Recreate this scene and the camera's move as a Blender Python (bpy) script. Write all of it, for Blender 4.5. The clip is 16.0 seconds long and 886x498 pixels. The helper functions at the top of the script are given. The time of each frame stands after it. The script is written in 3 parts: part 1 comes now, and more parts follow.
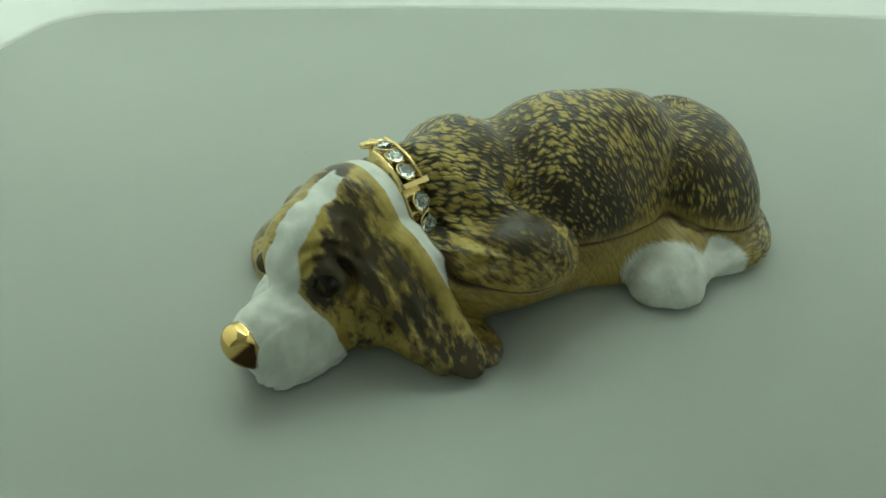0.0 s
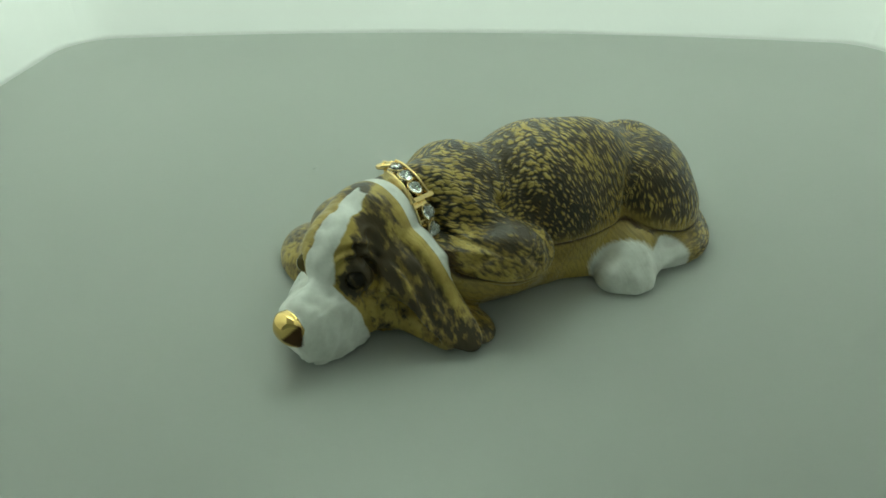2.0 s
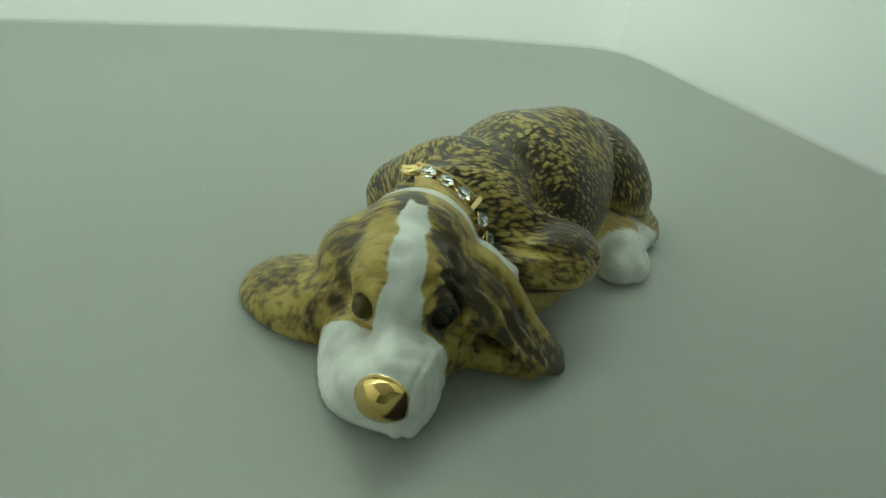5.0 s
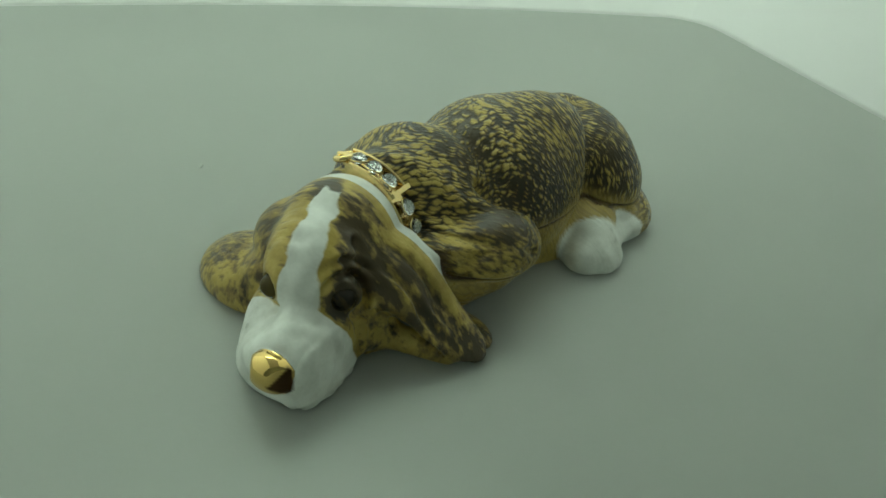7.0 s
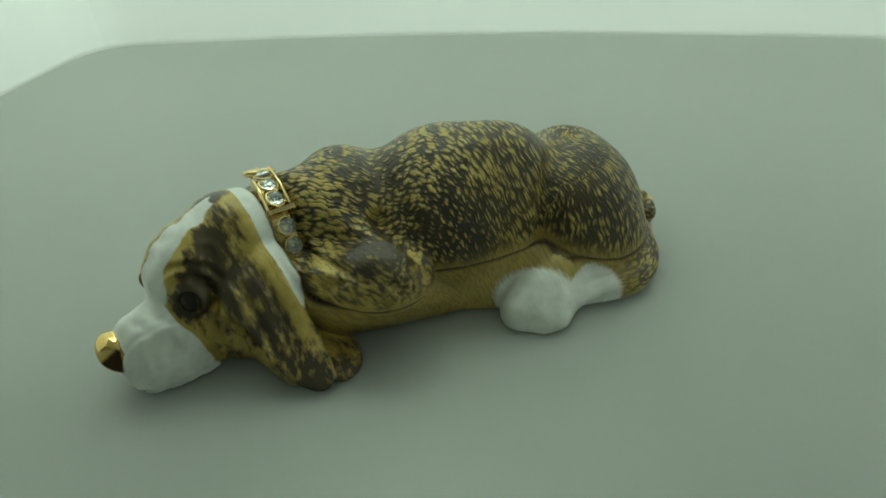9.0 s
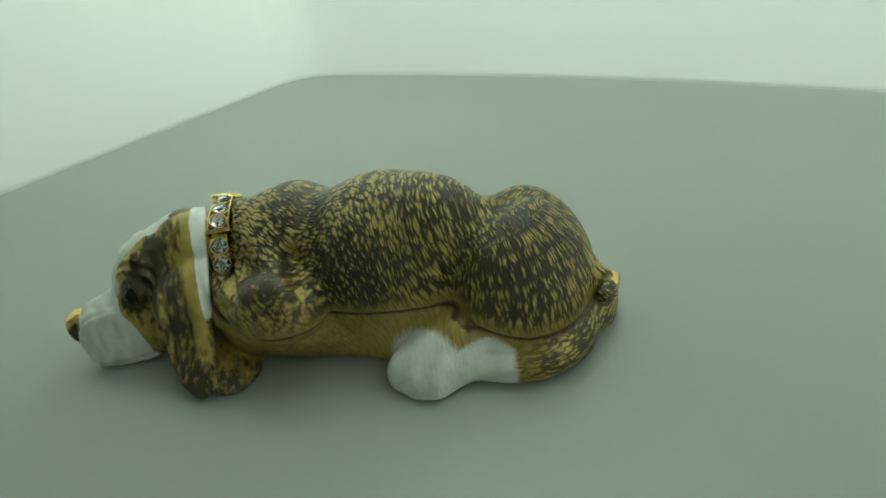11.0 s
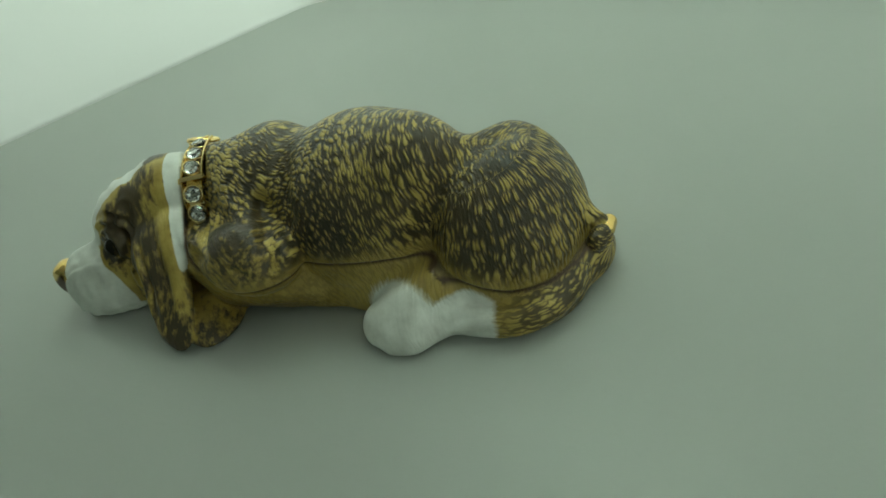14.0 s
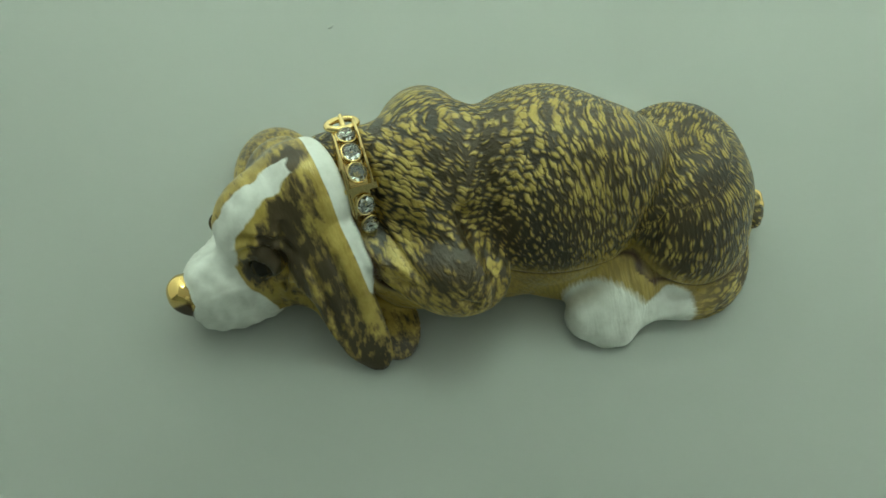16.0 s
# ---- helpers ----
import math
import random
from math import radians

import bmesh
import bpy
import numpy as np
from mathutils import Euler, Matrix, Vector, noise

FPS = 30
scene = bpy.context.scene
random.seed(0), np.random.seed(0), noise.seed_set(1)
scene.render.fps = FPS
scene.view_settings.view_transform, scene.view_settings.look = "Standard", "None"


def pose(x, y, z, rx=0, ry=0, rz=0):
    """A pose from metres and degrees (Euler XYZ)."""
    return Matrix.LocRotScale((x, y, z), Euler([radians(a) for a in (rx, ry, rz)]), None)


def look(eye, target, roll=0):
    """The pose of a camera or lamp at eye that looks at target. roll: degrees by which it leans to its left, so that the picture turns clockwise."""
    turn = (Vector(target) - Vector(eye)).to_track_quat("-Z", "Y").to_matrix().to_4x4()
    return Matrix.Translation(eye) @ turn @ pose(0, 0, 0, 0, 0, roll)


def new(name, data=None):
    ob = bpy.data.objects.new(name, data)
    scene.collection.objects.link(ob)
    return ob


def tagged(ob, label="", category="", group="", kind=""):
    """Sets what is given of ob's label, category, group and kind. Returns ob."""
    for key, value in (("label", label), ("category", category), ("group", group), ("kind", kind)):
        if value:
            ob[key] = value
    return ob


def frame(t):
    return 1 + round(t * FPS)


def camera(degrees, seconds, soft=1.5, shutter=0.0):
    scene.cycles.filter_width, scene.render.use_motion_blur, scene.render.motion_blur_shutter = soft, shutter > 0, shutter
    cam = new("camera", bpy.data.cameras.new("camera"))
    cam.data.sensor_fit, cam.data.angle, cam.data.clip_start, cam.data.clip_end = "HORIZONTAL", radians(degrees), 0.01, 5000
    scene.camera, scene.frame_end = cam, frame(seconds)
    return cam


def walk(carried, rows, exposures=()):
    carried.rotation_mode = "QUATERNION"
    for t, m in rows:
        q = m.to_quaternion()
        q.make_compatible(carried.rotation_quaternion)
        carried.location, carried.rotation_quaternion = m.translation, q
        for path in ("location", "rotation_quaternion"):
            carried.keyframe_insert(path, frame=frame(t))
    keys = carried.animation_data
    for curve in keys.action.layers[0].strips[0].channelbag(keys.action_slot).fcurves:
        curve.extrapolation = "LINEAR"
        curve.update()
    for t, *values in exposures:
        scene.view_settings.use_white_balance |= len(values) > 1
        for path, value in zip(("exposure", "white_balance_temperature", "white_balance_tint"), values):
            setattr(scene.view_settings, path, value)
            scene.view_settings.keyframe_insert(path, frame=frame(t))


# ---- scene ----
cam = camera(70.5, 16.0, soft=1.6)
MM = 0.001
PATH = [
    (0.00, -1.82, -3.75, 65.11, 53.67, 0.65, -2.59),
    (0.50, -2.22, -14.12, 73.64, 51.29, 0.80, -1.60),
    (1.00, -1.36, -24.51, 81.45, 51.42, 0.57, -1.67),
    (1.50, -2.19, -26.47, 83.65, 52.36, 0.71, -2.22),
    (2.00, -7.65, -21.39, 77.48, 54.07, 0.10, -5.17),
    (2.50, -15.40, -19.50, 75.32, 54.27, -0.17, -8.12),
    (3.00, -28.91, -10.97, 74.50, 53.74, -1.43, -14.75),
    (3.50, -39.12, -0.56, 71.93, 55.21, -3.38, -21.85),
    (4.00, -48.13, 6.56, 65.69, 56.85, -6.45, -27.10),
    (4.20, -50.67, 8.02, 64.67, 56.81, -7.35, -28.94),
    (4.72, -55.00, 11.14, 62.50, 57.39, -8.76, -32.11),
    (5.25, -57.00, 12.56, 62.20, 57.58, -9.43, -34.50),
    (5.78, -55.73, 11.87, 63.23, 57.25, -9.33, -35.04),
    (6.30, -50.27, 8.72, 65.07, 56.28, -8.43, -32.66),
    (6.50, -45.18, 5.96, 66.28, 55.43, -7.73, -30.69),
    (7.00, -32.80, -1.33, 69.67, 53.30, -5.53, -23.30),
    (7.50, -18.39, -6.90, 66.31, 53.31, -3.75, -14.80),
    (8.00, -2.95, -12.57, 63.43, 54.71, -0.66, -4.61),
    (8.50, 15.56, -9.83, 67.51, 54.76, 1.48, -1.03),
    (9.00, 29.96, -7.98, 68.75, 55.26, 3.48, 3.57),
    (9.50, 48.95, -3.32, 66.33, 56.72, 5.59, 10.88),
    (9.70, 51.14, -3.35, 65.06, 58.33, 5.14, 12.75),
    (10.22, 62.70, 0.58, 64.30, 59.51, 6.11, 18.29),
    (10.75, 76.32, 7.05, 64.75, 60.29, 7.33, 25.33),
    (11.28, 89.04, 14.29, 65.47, 60.72, 8.58, 31.96),
    (11.80, 97.88, 20.55, 65.53, 60.80, 9.59, 36.24),
    (12.00, 102.08, 24.53, 65.32, 60.58, 10.42, 38.00),
    (12.50, 111.02, 32.08, 64.25, 60.65, 11.40, 41.70),
    (13.00, 111.65, 32.63, 64.03, 60.35, 11.32, 41.99),
    (13.50, 107.09, 29.32, 64.10, 59.10, 10.37, 39.51),
    (14.00, 88.77, 23.54, 62.67, 54.05, 11.41, 32.54),
    (14.50, 61.06, 15.08, 67.67, 51.03, 6.93, 24.44),
    (15.00, 40.07, 13.04, 68.34, 44.51, 2.76, 18.60),
    (15.50, 26.02, 27.29, 85.62, 33.72, 0.12, 15.56),
    (16.00, 17.76, 25.55, 93.41, 29.32, -2.27, 14.24),
]
walk(cam, [(t, pose(MM * x, MM * y, MM * z, rx, ry, rz)) for t, x, y, z, rx, ry, rz in PATH],
     exposures=[(0.0, 0.28), (2.0, 0.2), (4.0, 0.06), (9.0, 0.06), (12.0, 0.03), (13.5, 0.02), (14.2, 0.02), (15.0, 0.25), (15.5, 0.42), (16.0, 0.46)])

# ---- world and lamps: a small photo tent lit through its white walls and from its roof ----
world = bpy.data.worlds.new("world")
scene.world = world
world.use_nodes = True
world.node_tree.nodes["Background"].inputs["Color"].default_value = (0.5, 0.55, 0.5, 1)
world.node_tree.nodes["Background"].inputs["Strength"].default_value = 0.02
LAMP_TINT = (0.72, 1.0, 0.755)


def area_lamp(name, eye, target, sx, sy, watts):
    data = bpy.data.lights.new(name, "AREA")
    data.shape, data.size, data.size_y, data.energy, data.color = "RECTANGLE", sx, sy, watts, LAMP_TINT
    ob = new(name, data)
    ob.matrix_world = look(eye, target)
    return ob


area_lamp("tent_roof_lamp", (0.03, 0.25, 0.285), (0.03, 0.19, 0.0), 0.24, 0.10, 0.46)
area_lamp("tent_left_lamp", (-0.40, 0.27, 0.19), (0.0, 0.24, 0.13), 0.20, 0.25, 3.2)
area_lamp("tent_right_lamp", (0.44, 0.26, 0.16), (0.0, 0.22, 0.10), 0.20, 0.25, 2.4)
area_lamp("tent_back_lamp", (0.03, 0.52, 0.22), (0.03, 0.1, 0.15), 0.30, 0.25, 3.8)


# ---- materials ----
def material(name):
    m = bpy.data.materials.new(name)
    m.use_nodes = True
    return m, m.node_tree.nodes, m.node_tree.links, m.node_tree.nodes["Principled BSDF"]


def simple(name, color, rough, metal=0.0, bump=0.0, scale=800.0, vary=0.06):
    m, n, l, b = material(name)
    b.inputs["Roughness"].default_value, b.inputs["Metallic"].default_value = rough, metal
    tc, no, ra = n.new("ShaderNodeTexCoord"), n.new("ShaderNodeTexNoise"), n.new("ShaderNodeValToRGB")
    no.inputs["Scale"].default_value, no.inputs["Detail"].default_value = scale, 4
    l.new(tc.outputs["Object"], no.inputs["Vector"])
    ra.color_ramp.elements[0].color = (*[c * (1 - vary) for c in color], 1)
    ra.color_ramp.elements[1].color = (*[min(1, c * (1 + vary)) for c in color], 1)
    ra.color_ramp.elements[0].position, ra.color_ramp.elements[1].position = 0.3, 0.7
    l.new(no.outputs["Fac"], ra.inputs["Fac"])
    l.new(ra.outputs["Color"], b.inputs["Base Color"])
    if bump:
        bu = n.new("ShaderNodeBump")
        bu.inputs["Strength"].default_value, bu.inputs["Distance"].default_value = bump, 0.0002
        l.new(no.outputs["Fac"], bu.inputs["Height"])
        l.new(bu.outputs["Normal"], b.inputs["Normal"])
    return m


def tent_fabric(name):
    """White fabric: half of the light is scattered back, half comes through."""
    m, n, l, b = material(name)
    b.inputs["Base Color"].default_value, b.inputs["Roughness"].default_value = (0.84, 0.82, 0.83, 1), 0.8
    tr, mix, out = n.new("ShaderNodeBsdfTranslucent"), n.new("ShaderNodeMixShader"), n["Material Output"]
    tc, no, ra = n.new("ShaderNodeTexCoord"), n.new("ShaderNodeTexNoise"), n.new("ShaderNodeValToRGB")
    no.inputs["Scale"].default_value, no.inputs["Detail"].default_value = 9, 3
    l.new(tc.outputs["Object"], no.inputs["Vector"])
    ra.color_ramp.elements[0].color, ra.color_ramp.elements[1].color = (0.80, 0.77, 0.79, 1), (0.90, 0.86, 0.89, 1)
    l.new(no.outputs["Fac"], ra.inputs["Fac"])
    l.new(ra.outputs["Color"], tr.inputs["Color"])
    mix.inputs["Fac"].default_value = 0.5
    l.new(b.outputs["BSDF"], mix.inputs[1])
    l.new(tr.outputs["BSDF"], mix.inputs[2])
    l.new(mix.outputs["Shader"], out.inputs["Surface"])
    return m


def floor_material():
    m, n, l, b = material("tent_floor_sheet")
    tc = n.new("ShaderNodeTexCoord")
    big, fine, ra = n.new("ShaderNodeTexNoise"), n.new("ShaderNodeTexNoise"), n.new("ShaderNodeValToRGB")
    big.inputs["Scale"].default_value, big.inputs["Detail"].default_value = 14, 4
    fine.inputs["Scale"].default_value, fine.inputs["Detail"].default_value = 900, 3
    l.new(tc.outputs["Object"], big.inputs["Vector"])
    l.new(tc.outputs["Object"], fine.inputs["Vector"])
    ra.color_ramp.elements[0].color, ra.color_ramp.elements[1].color = (0.420, 0.436, 0.412, 1), (0.478, 0.494, 0.466, 1)
    l.new(big.outputs["Fac"], ra.inputs["Fac"])
    l.new(ra.outputs["Color"], b.inputs["Base Color"])
    b.inputs["Roughness"].default_value = 0.36
    b.inputs["Subsurface Weight"].default_value, b.inputs["Subsurface Scale"].default_value = 0.9, 0.022
    b.inputs["Subsurface Radius"].default_value = (1.0, 1.0, 1.0)
    bu = n.new("ShaderNodeBump")
    bu.inputs["Strength"].default_value, bu.inputs["Distance"].default_value = 0.12, 0.0002
    l.new(fine.outputs["Fac"], bu.inputs["Height"])
    l.new(bu.outputs["Normal"], b.inputs["Normal"])
    return m


def enamel_material():
    """Hand-painted enamel. Vertex layers: paint = white, dark, gilt amounts; gloss = bead amount, and seam with nostril
    reflection amount; fur = brush direction in mm.
    """
    m, n, l, b = material("painted_enamel")

    def attr(name):
        a = n.new("ShaderNodeAttribute")
        a.attribute_name = name
        return a

    def math_node(op, a, c=None, clamp=False):
        q = n.new("ShaderNodeMath")
        q.operation, q.use_clamp = op, clamp
        for i, v in enumerate((a, c)):
            if v is None:
                continue
            if isinstance(v, (int, float)):
                q.inputs[i].default_value = v
            else:
                l.new(v, q.inputs[i])
        return q.outputs[0]

    def noise_node(vec, scale, detail=3, rough=0.5, stretch=(1, 1, 1)):
        mp, no = n.new("ShaderNodeMapping"), n.new("ShaderNodeTexNoise")
        mp.inputs["Scale"].default_value = stretch
        l.new(vec, mp.inputs["Vector"])
        l.new(mp.outputs["Vector"], no.inputs["Vector"])
        no.inputs["Scale"].default_value, no.inputs["Detail"].default_value, no.inputs["Roughness"].default_value = scale, detail, rough
        return no.outputs["Fac"]

    def ramp(fac, stops):
        r = n.new("ShaderNodeValToRGB")
        while len(r.color_ramp.elements) < len(stops):
            r.color_ramp.elements.new(0.5)
        for e, (p, c) in zip(r.color_ramp.elements, stops):
            e.position, e.color = p, (*c, 1)
        l.new(fac, r.inputs["Fac"])
        return r.outputs["Color"]

    def mix(fac, a, c):
        q = n.new("ShaderNodeMix")
        q.data_type = "RGBA"
        l.new(fac, q.inputs["Factor"])
        for s, v in ((6, a), (7, c)):
            if isinstance(v, tuple):
                q.inputs[s].default_value = (*v, 1)
            else:
                l.new(v, q.inputs[s])
        return q.outputs[2]

    paint, gloss, fur, tc = attr("paint"), attr("gloss"), attr("fur"), n.new("ShaderNodeTexCoord")
    sep, gsep = n.new("ShaderNodeSeparateColor"), n.new("ShaderNodeSeparateColor")
    l.new(paint.outputs["Color"], sep.inputs[0])
    l.new(gloss.outputs["Color"], gsep.inputs[0])
    white, dark, gilt = sep.outputs[0], sep.outputs[1], sep.outputs[2]
    bead, seam, smooth = gsep.outputs[0], gsep.outputs[1], gsep.outputs[2]
    # brush strokes, about 0.7 mm wide and 3 mm long
    streak = noise_node(fur.outputs["Vector"], 1.0, 4.0, 0.58, (0.75, 1.75, 1.3))
    fleck = noise_node(fur.outputs["Vector"], 1.0, 3.0, 0.55, (1.1, 3.0, 1.9))
    blotch = noise_node(tc.outputs["Object"], 260, 4, 0.6)
    wide = noise_node(tc.outputs["Object"], 75, 3, 0.5)
    # separate raised dabs of paint, about 0.4 mm wide and 1.4 mm long in cells of 0.5 by 1.8 mm, denser where the coat is light
    wob, shift, stretch, dab = n.new("ShaderNodeTexNoise"), n.new("ShaderNodeVectorMath"), n.new("ShaderNodeMapping"), n.new("ShaderNodeTexVoronoi")
    wob.inputs["Scale"].default_value, wob.inputs["Detail"].default_value = 0.55, 2
    l.new(fur.outputs["Vector"], wob.inputs["Vector"])
    shift.operation = "MULTIPLY_ADD"
    shift.inputs[1].default_value = (1.6, 1.2, 0.6)
    l.new(wob.outputs["Color"], shift.inputs[0])
    l.new(fur.outputs["Vector"], shift.inputs[2])
    stretch.inputs["Scale"].default_value = (0.56, 1.95, 0.5)
    l.new(shift.outputs["Vector"], stretch.inputs["Vector"])
    l.new(stretch.outputs["Vector"], dab.inputs["Vector"])
    dab.voronoi_dimensions = "2D"
    dab.inputs["Scale"].default_value, dab.inputs["Randomness"].default_value = 1.0, 0.85
    dist = dab.outputs["Distance"]
    chance = n.new("ShaderNodeSeparateColor")
    l.new(dab.outputs["Color"], chance.inputs[0])
    on_face = attr("face").outputs["Fac"]
    s = math_node("ADD", math_node("MULTIPLY", streak, 0.52), math_node("MULTIPLY", fleck, 0.48))
    s = math_node("ADD", s, math_node("MULTIPLY", math_node("SUBTRACT", 0.5, dist), 0.16))
    s = math_node("ADD", s, math_node("MULTIPLY", math_node("SUBTRACT", wide, 0.5), 0.10))
    s = math_node("ADD", s, math_node("MULTIPLY", math_node("SUBTRACT", blotch, 0.5), 0.08))
    level = math_node("MULTIPLY", math_node("SUBTRACT", dark, 0.5), 0.50)
    kf = math_node("MULTIPLY_ADD", math_node("SUBTRACT", math_node("SUBTRACT", s, level), 0.5), 1.7)
    kf.node.inputs[2].default_value = 0.5
    reach = math_node("SUBTRACT", 0.47, math_node("MULTIPLY", dark, 0.55))
    reach = math_node("ADD", reach, math_node("MULTIPLY", chance.outputs[0], 0.42))
    reach = math_node("ADD", reach, math_node("MULTIPLY", math_node("SUBTRACT", streak, 0.5), 0.35))
    reach = math_node("ADD", reach, math_node("MULTIPLY", math_node("SUBTRACT", wide, 0.5), 0.25))
    kb = math_node("MULTIPLY_ADD", math_node("SUBTRACT", reach, dist), 0.85)
    kb.node.inputs[2].default_value = 0.5
    k = n.new("ShaderNodeMix")
    l.new(on_face, k.inputs["Factor"])
    l.new(kb, k.inputs[2])
    l.new(kf, k.inputs[3])
    k = k.outputs[0]
    relief = math_node("SMOOTH_MIN", math_node("SUBTRACT", reach, dist), 0.22)
    relief.node.inputs[2].default_value = 0.2
    relief = math_node("MULTIPLY", math_node("MAXIMUM", relief, -0.3), math_node("SUBTRACT", 1.0, on_face))
    relief = math_node("ADD", relief, math_node("MULTIPLY", s, 0.7))
    ochre = ramp(blotch, ((0.25, (0.46, 0.32, 0.070)), (0.5, (0.62, 0.455, 0.120)), (0.8, (0.76, 0.60, 0.215))))
    umber = ramp(wide, ((0.3, (0.034, 0.025, 0.015)), (0.7, (0.085, 0.057, 0.025))))
    brown = ramp(blotch, ((0.3, (0.17, 0.112, 0.036)), (0.7, (0.33, 0.225, 0.07))))

    sable = ramp(wide, ((0.3, (0.046, 0.034, 0.022)), (0.7, (0.10, 0.066, 0.029))))

    def span(value, a, c):
        q = n.new("ShaderNodeMapRange")
        q.inputs["From Min"].default_value, q.inputs["From Max"].default_value = a, c
        l.new(value, q.inputs["Value"])
        return q.outputs["Result"]

    straw = ramp(blotch, ((0.25, (0.31, 0.205, 0.045)), (0.5, (0.48, 0.34, 0.082)), (0.8, (0.66, 0.50, 0.155))))
    ochre = mix(math_node("MULTIPLY", chance.outputs[1], 0.75), ochre, straw)
    body = mix(span(k, 0.47, 0.66), mix(span(k, 0.36, 0.50), umber, brown), ochre)
    face = mix(span(k, 0.50, 0.63), mix(span(k, 0.34, 0.46), sable, brown), straw)
    coat = mix(attr("face").outputs["Fac"], body, face)
    cover = span(k, 0.43, 0.57)
    wash = ramp(math_node("ADD", math_node("MULTIPLY", wide, 0.7), math_node("MULTIPLY", math_node("SUBTRACT", 0.75, dark), 0.6)),
                ((0.25, (0.15, 0.105, 0.036)), (0.45, (0.36, 0.245, 0.062)), (0.75, (0.58, 0.42, 0.125))))
    coat = mix(gloss.outputs["Alpha"], coat, wash)
    fray = math_node("MULTIPLY_ADD", attr("face").outputs["Fac"], 0.15)
    fray.node.inputs[2].default_value = 0.35
    wedge = n.new("ShaderNodeMapRange")
    wedge.inputs["From Min"].default_value, wedge.inputs["From Max"].default_value = 0.42, 0.60
    l.new(math_node("ADD", white, math_node("MULTIPLY", math_node("SUBTRACT", s, 0.5), fray)), wedge.inputs["Value"])
    chalk = ramp(blotch, ((0.3, (0.70, 0.69, 0.65)), (0.62, (0.90, 0.895, 0.86))))
    col = mix(wedge.outputs["Result"], coat, chalk)
    col = mix(bead, col, (0.008, 0.007, 0.007))
    gold = ramp(blotch, ((0.3, (0.78, 0.52, 0.16)), (0.7, (0.88, 0.62, 0.23))))
    gm = n.new("ShaderNodeMapRange")
    gm.inputs["From Min"].default_value, gm.inputs["From Max"].default_value = 0.4, 0.6
    l.new(gilt, gm.inputs["Value"])
    col = mix(gm.outputs["Result"], col, gold)
    # colours the lid's seam and the painted dark reflection of the nostril
    col = mix(seam, col, (0.07, 0.032, 0.014))
    l.new(col, b.inputs["Base Color"])
    lustre = math_node("MULTIPLY", math_node("SUBTRACT", 1.0, wedge.outputs["Result"]), math_node("MULTIPLY", cover, 0.12))
    l.new(math_node("MAXIMUM", gm.outputs["Result"], lustre), b.inputs["Metallic"])
    r = math_node("MULTIPLY_ADD", blotch, 0.25)
    r.node.inputs[2].default_value = 0.20
    r = math_node("SUBTRACT", r, math_node("MULTIPLY", math_node("ADD", bead, gm.outputs["Result"], True), 0.30), True)
    l.new(r, b.inputs["Roughness"])
    l.new(math_node("SUBTRACT", 0.4, math_node("MULTIPLY", bead, 0.25)), b.inputs["Specular IOR Level"])
    b.inputs["Coat Roughness"].default_value = 0.12
    l.new(math_node("MULTIPLY", math_node("SUBTRACT", 1.0, bead), 0.12), b.inputs["Coat Weight"])
    bu = n.new("ShaderNodeBump")
    bu.inputs["Distance"].default_value = 0.0007
    st = math_node("MULTIPLY", math_node("SUBTRACT", 1.0, smooth, True), 0.65)
    l.new(st, bu.inputs["Strength"])
    l.new(relief, bu.inputs["Height"])
    l.new(bu.outputs["Normal"], b.inputs["Normal"])
    return m


FABRIC = tent_fabric("white_tent_fabric")
FLOOR = floor_material()
FRONT = simple("grey_bounce_wall", (0.33, 0.33, 0.32), 0.8, scale=20)
ENAMEL = enamel_material()
GOLD = simple("polished_gold_plate", (0.87, 0.66, 0.30), 0.15, 1.0, bump=0.15, scale=1500)
FOIL = simple("silver_foil_back", (0.72, 0.72, 0.70), 0.03, 1.0, scale=3000)
SPECK = simple("dark_lint", (0.50, 0.515, 0.49), 0.9, scale=3000)


def crystal_material():
    m, n, l, b = material("clear_crystal")
    b.inputs["Base Color"].default_value = (0.97, 0.98, 0.97, 1)
    b.inputs["Transmission Weight"].default_value, b.inputs["IOR"].default_value, b.inputs["Roughness"].default_value = 1.0, 1.7, 0.0
    return m


CRYSTAL = crystal_material()


# ---- helpers for meshes ----
def mesh_object(name, verts, faces, mat, parent=None, label="", smooth=False):
    me = bpy.data.meshes.new(name)
    me.from_pydata([tuple(v) for v in verts], [], faces)
    me.materials.append(mat)
    me.update()
    bm = bmesh.new()
    bm.from_mesh(me)
    bmesh.ops.recalc_face_normals(bm, faces=bm.faces)
    bm.to_mesh(me)
    bm.free()
    if smooth:
        me.polygons.foreach_set("use_smooth", [True] * len(me.polygons))
        me.set_sharp_from_angle(angle=0.7)
    ob = new(name, me)
    if parent:
        ob.parent = parent
    if label:
        ob["label"] = label
    return ob


# ---- the tent: floor and walls with softly rounded corners, edges a little bowed ----
CX, CY, TURN = 8.6, 78.0, -6.6   # centre of the floor in mm, turn in degrees
HALF_W, HALF_D, CORNER, BOW, TALL = 156.6, 146.4, 20.0, 10.0, 300.0


COVE = [(-1.6, 0.0), (-0.9, 0.2), (-0.3, 0.7), (0.0, 1.6)]      # the fabric curves up from the floor: mm inwards, mm up


def tent_point(u, v):
    a = radians(TURN)
    return (CX + u * math.cos(a) - v * math.sin(a)) * MM, (CY + u * math.sin(a) + v * math.cos(a)) * MM


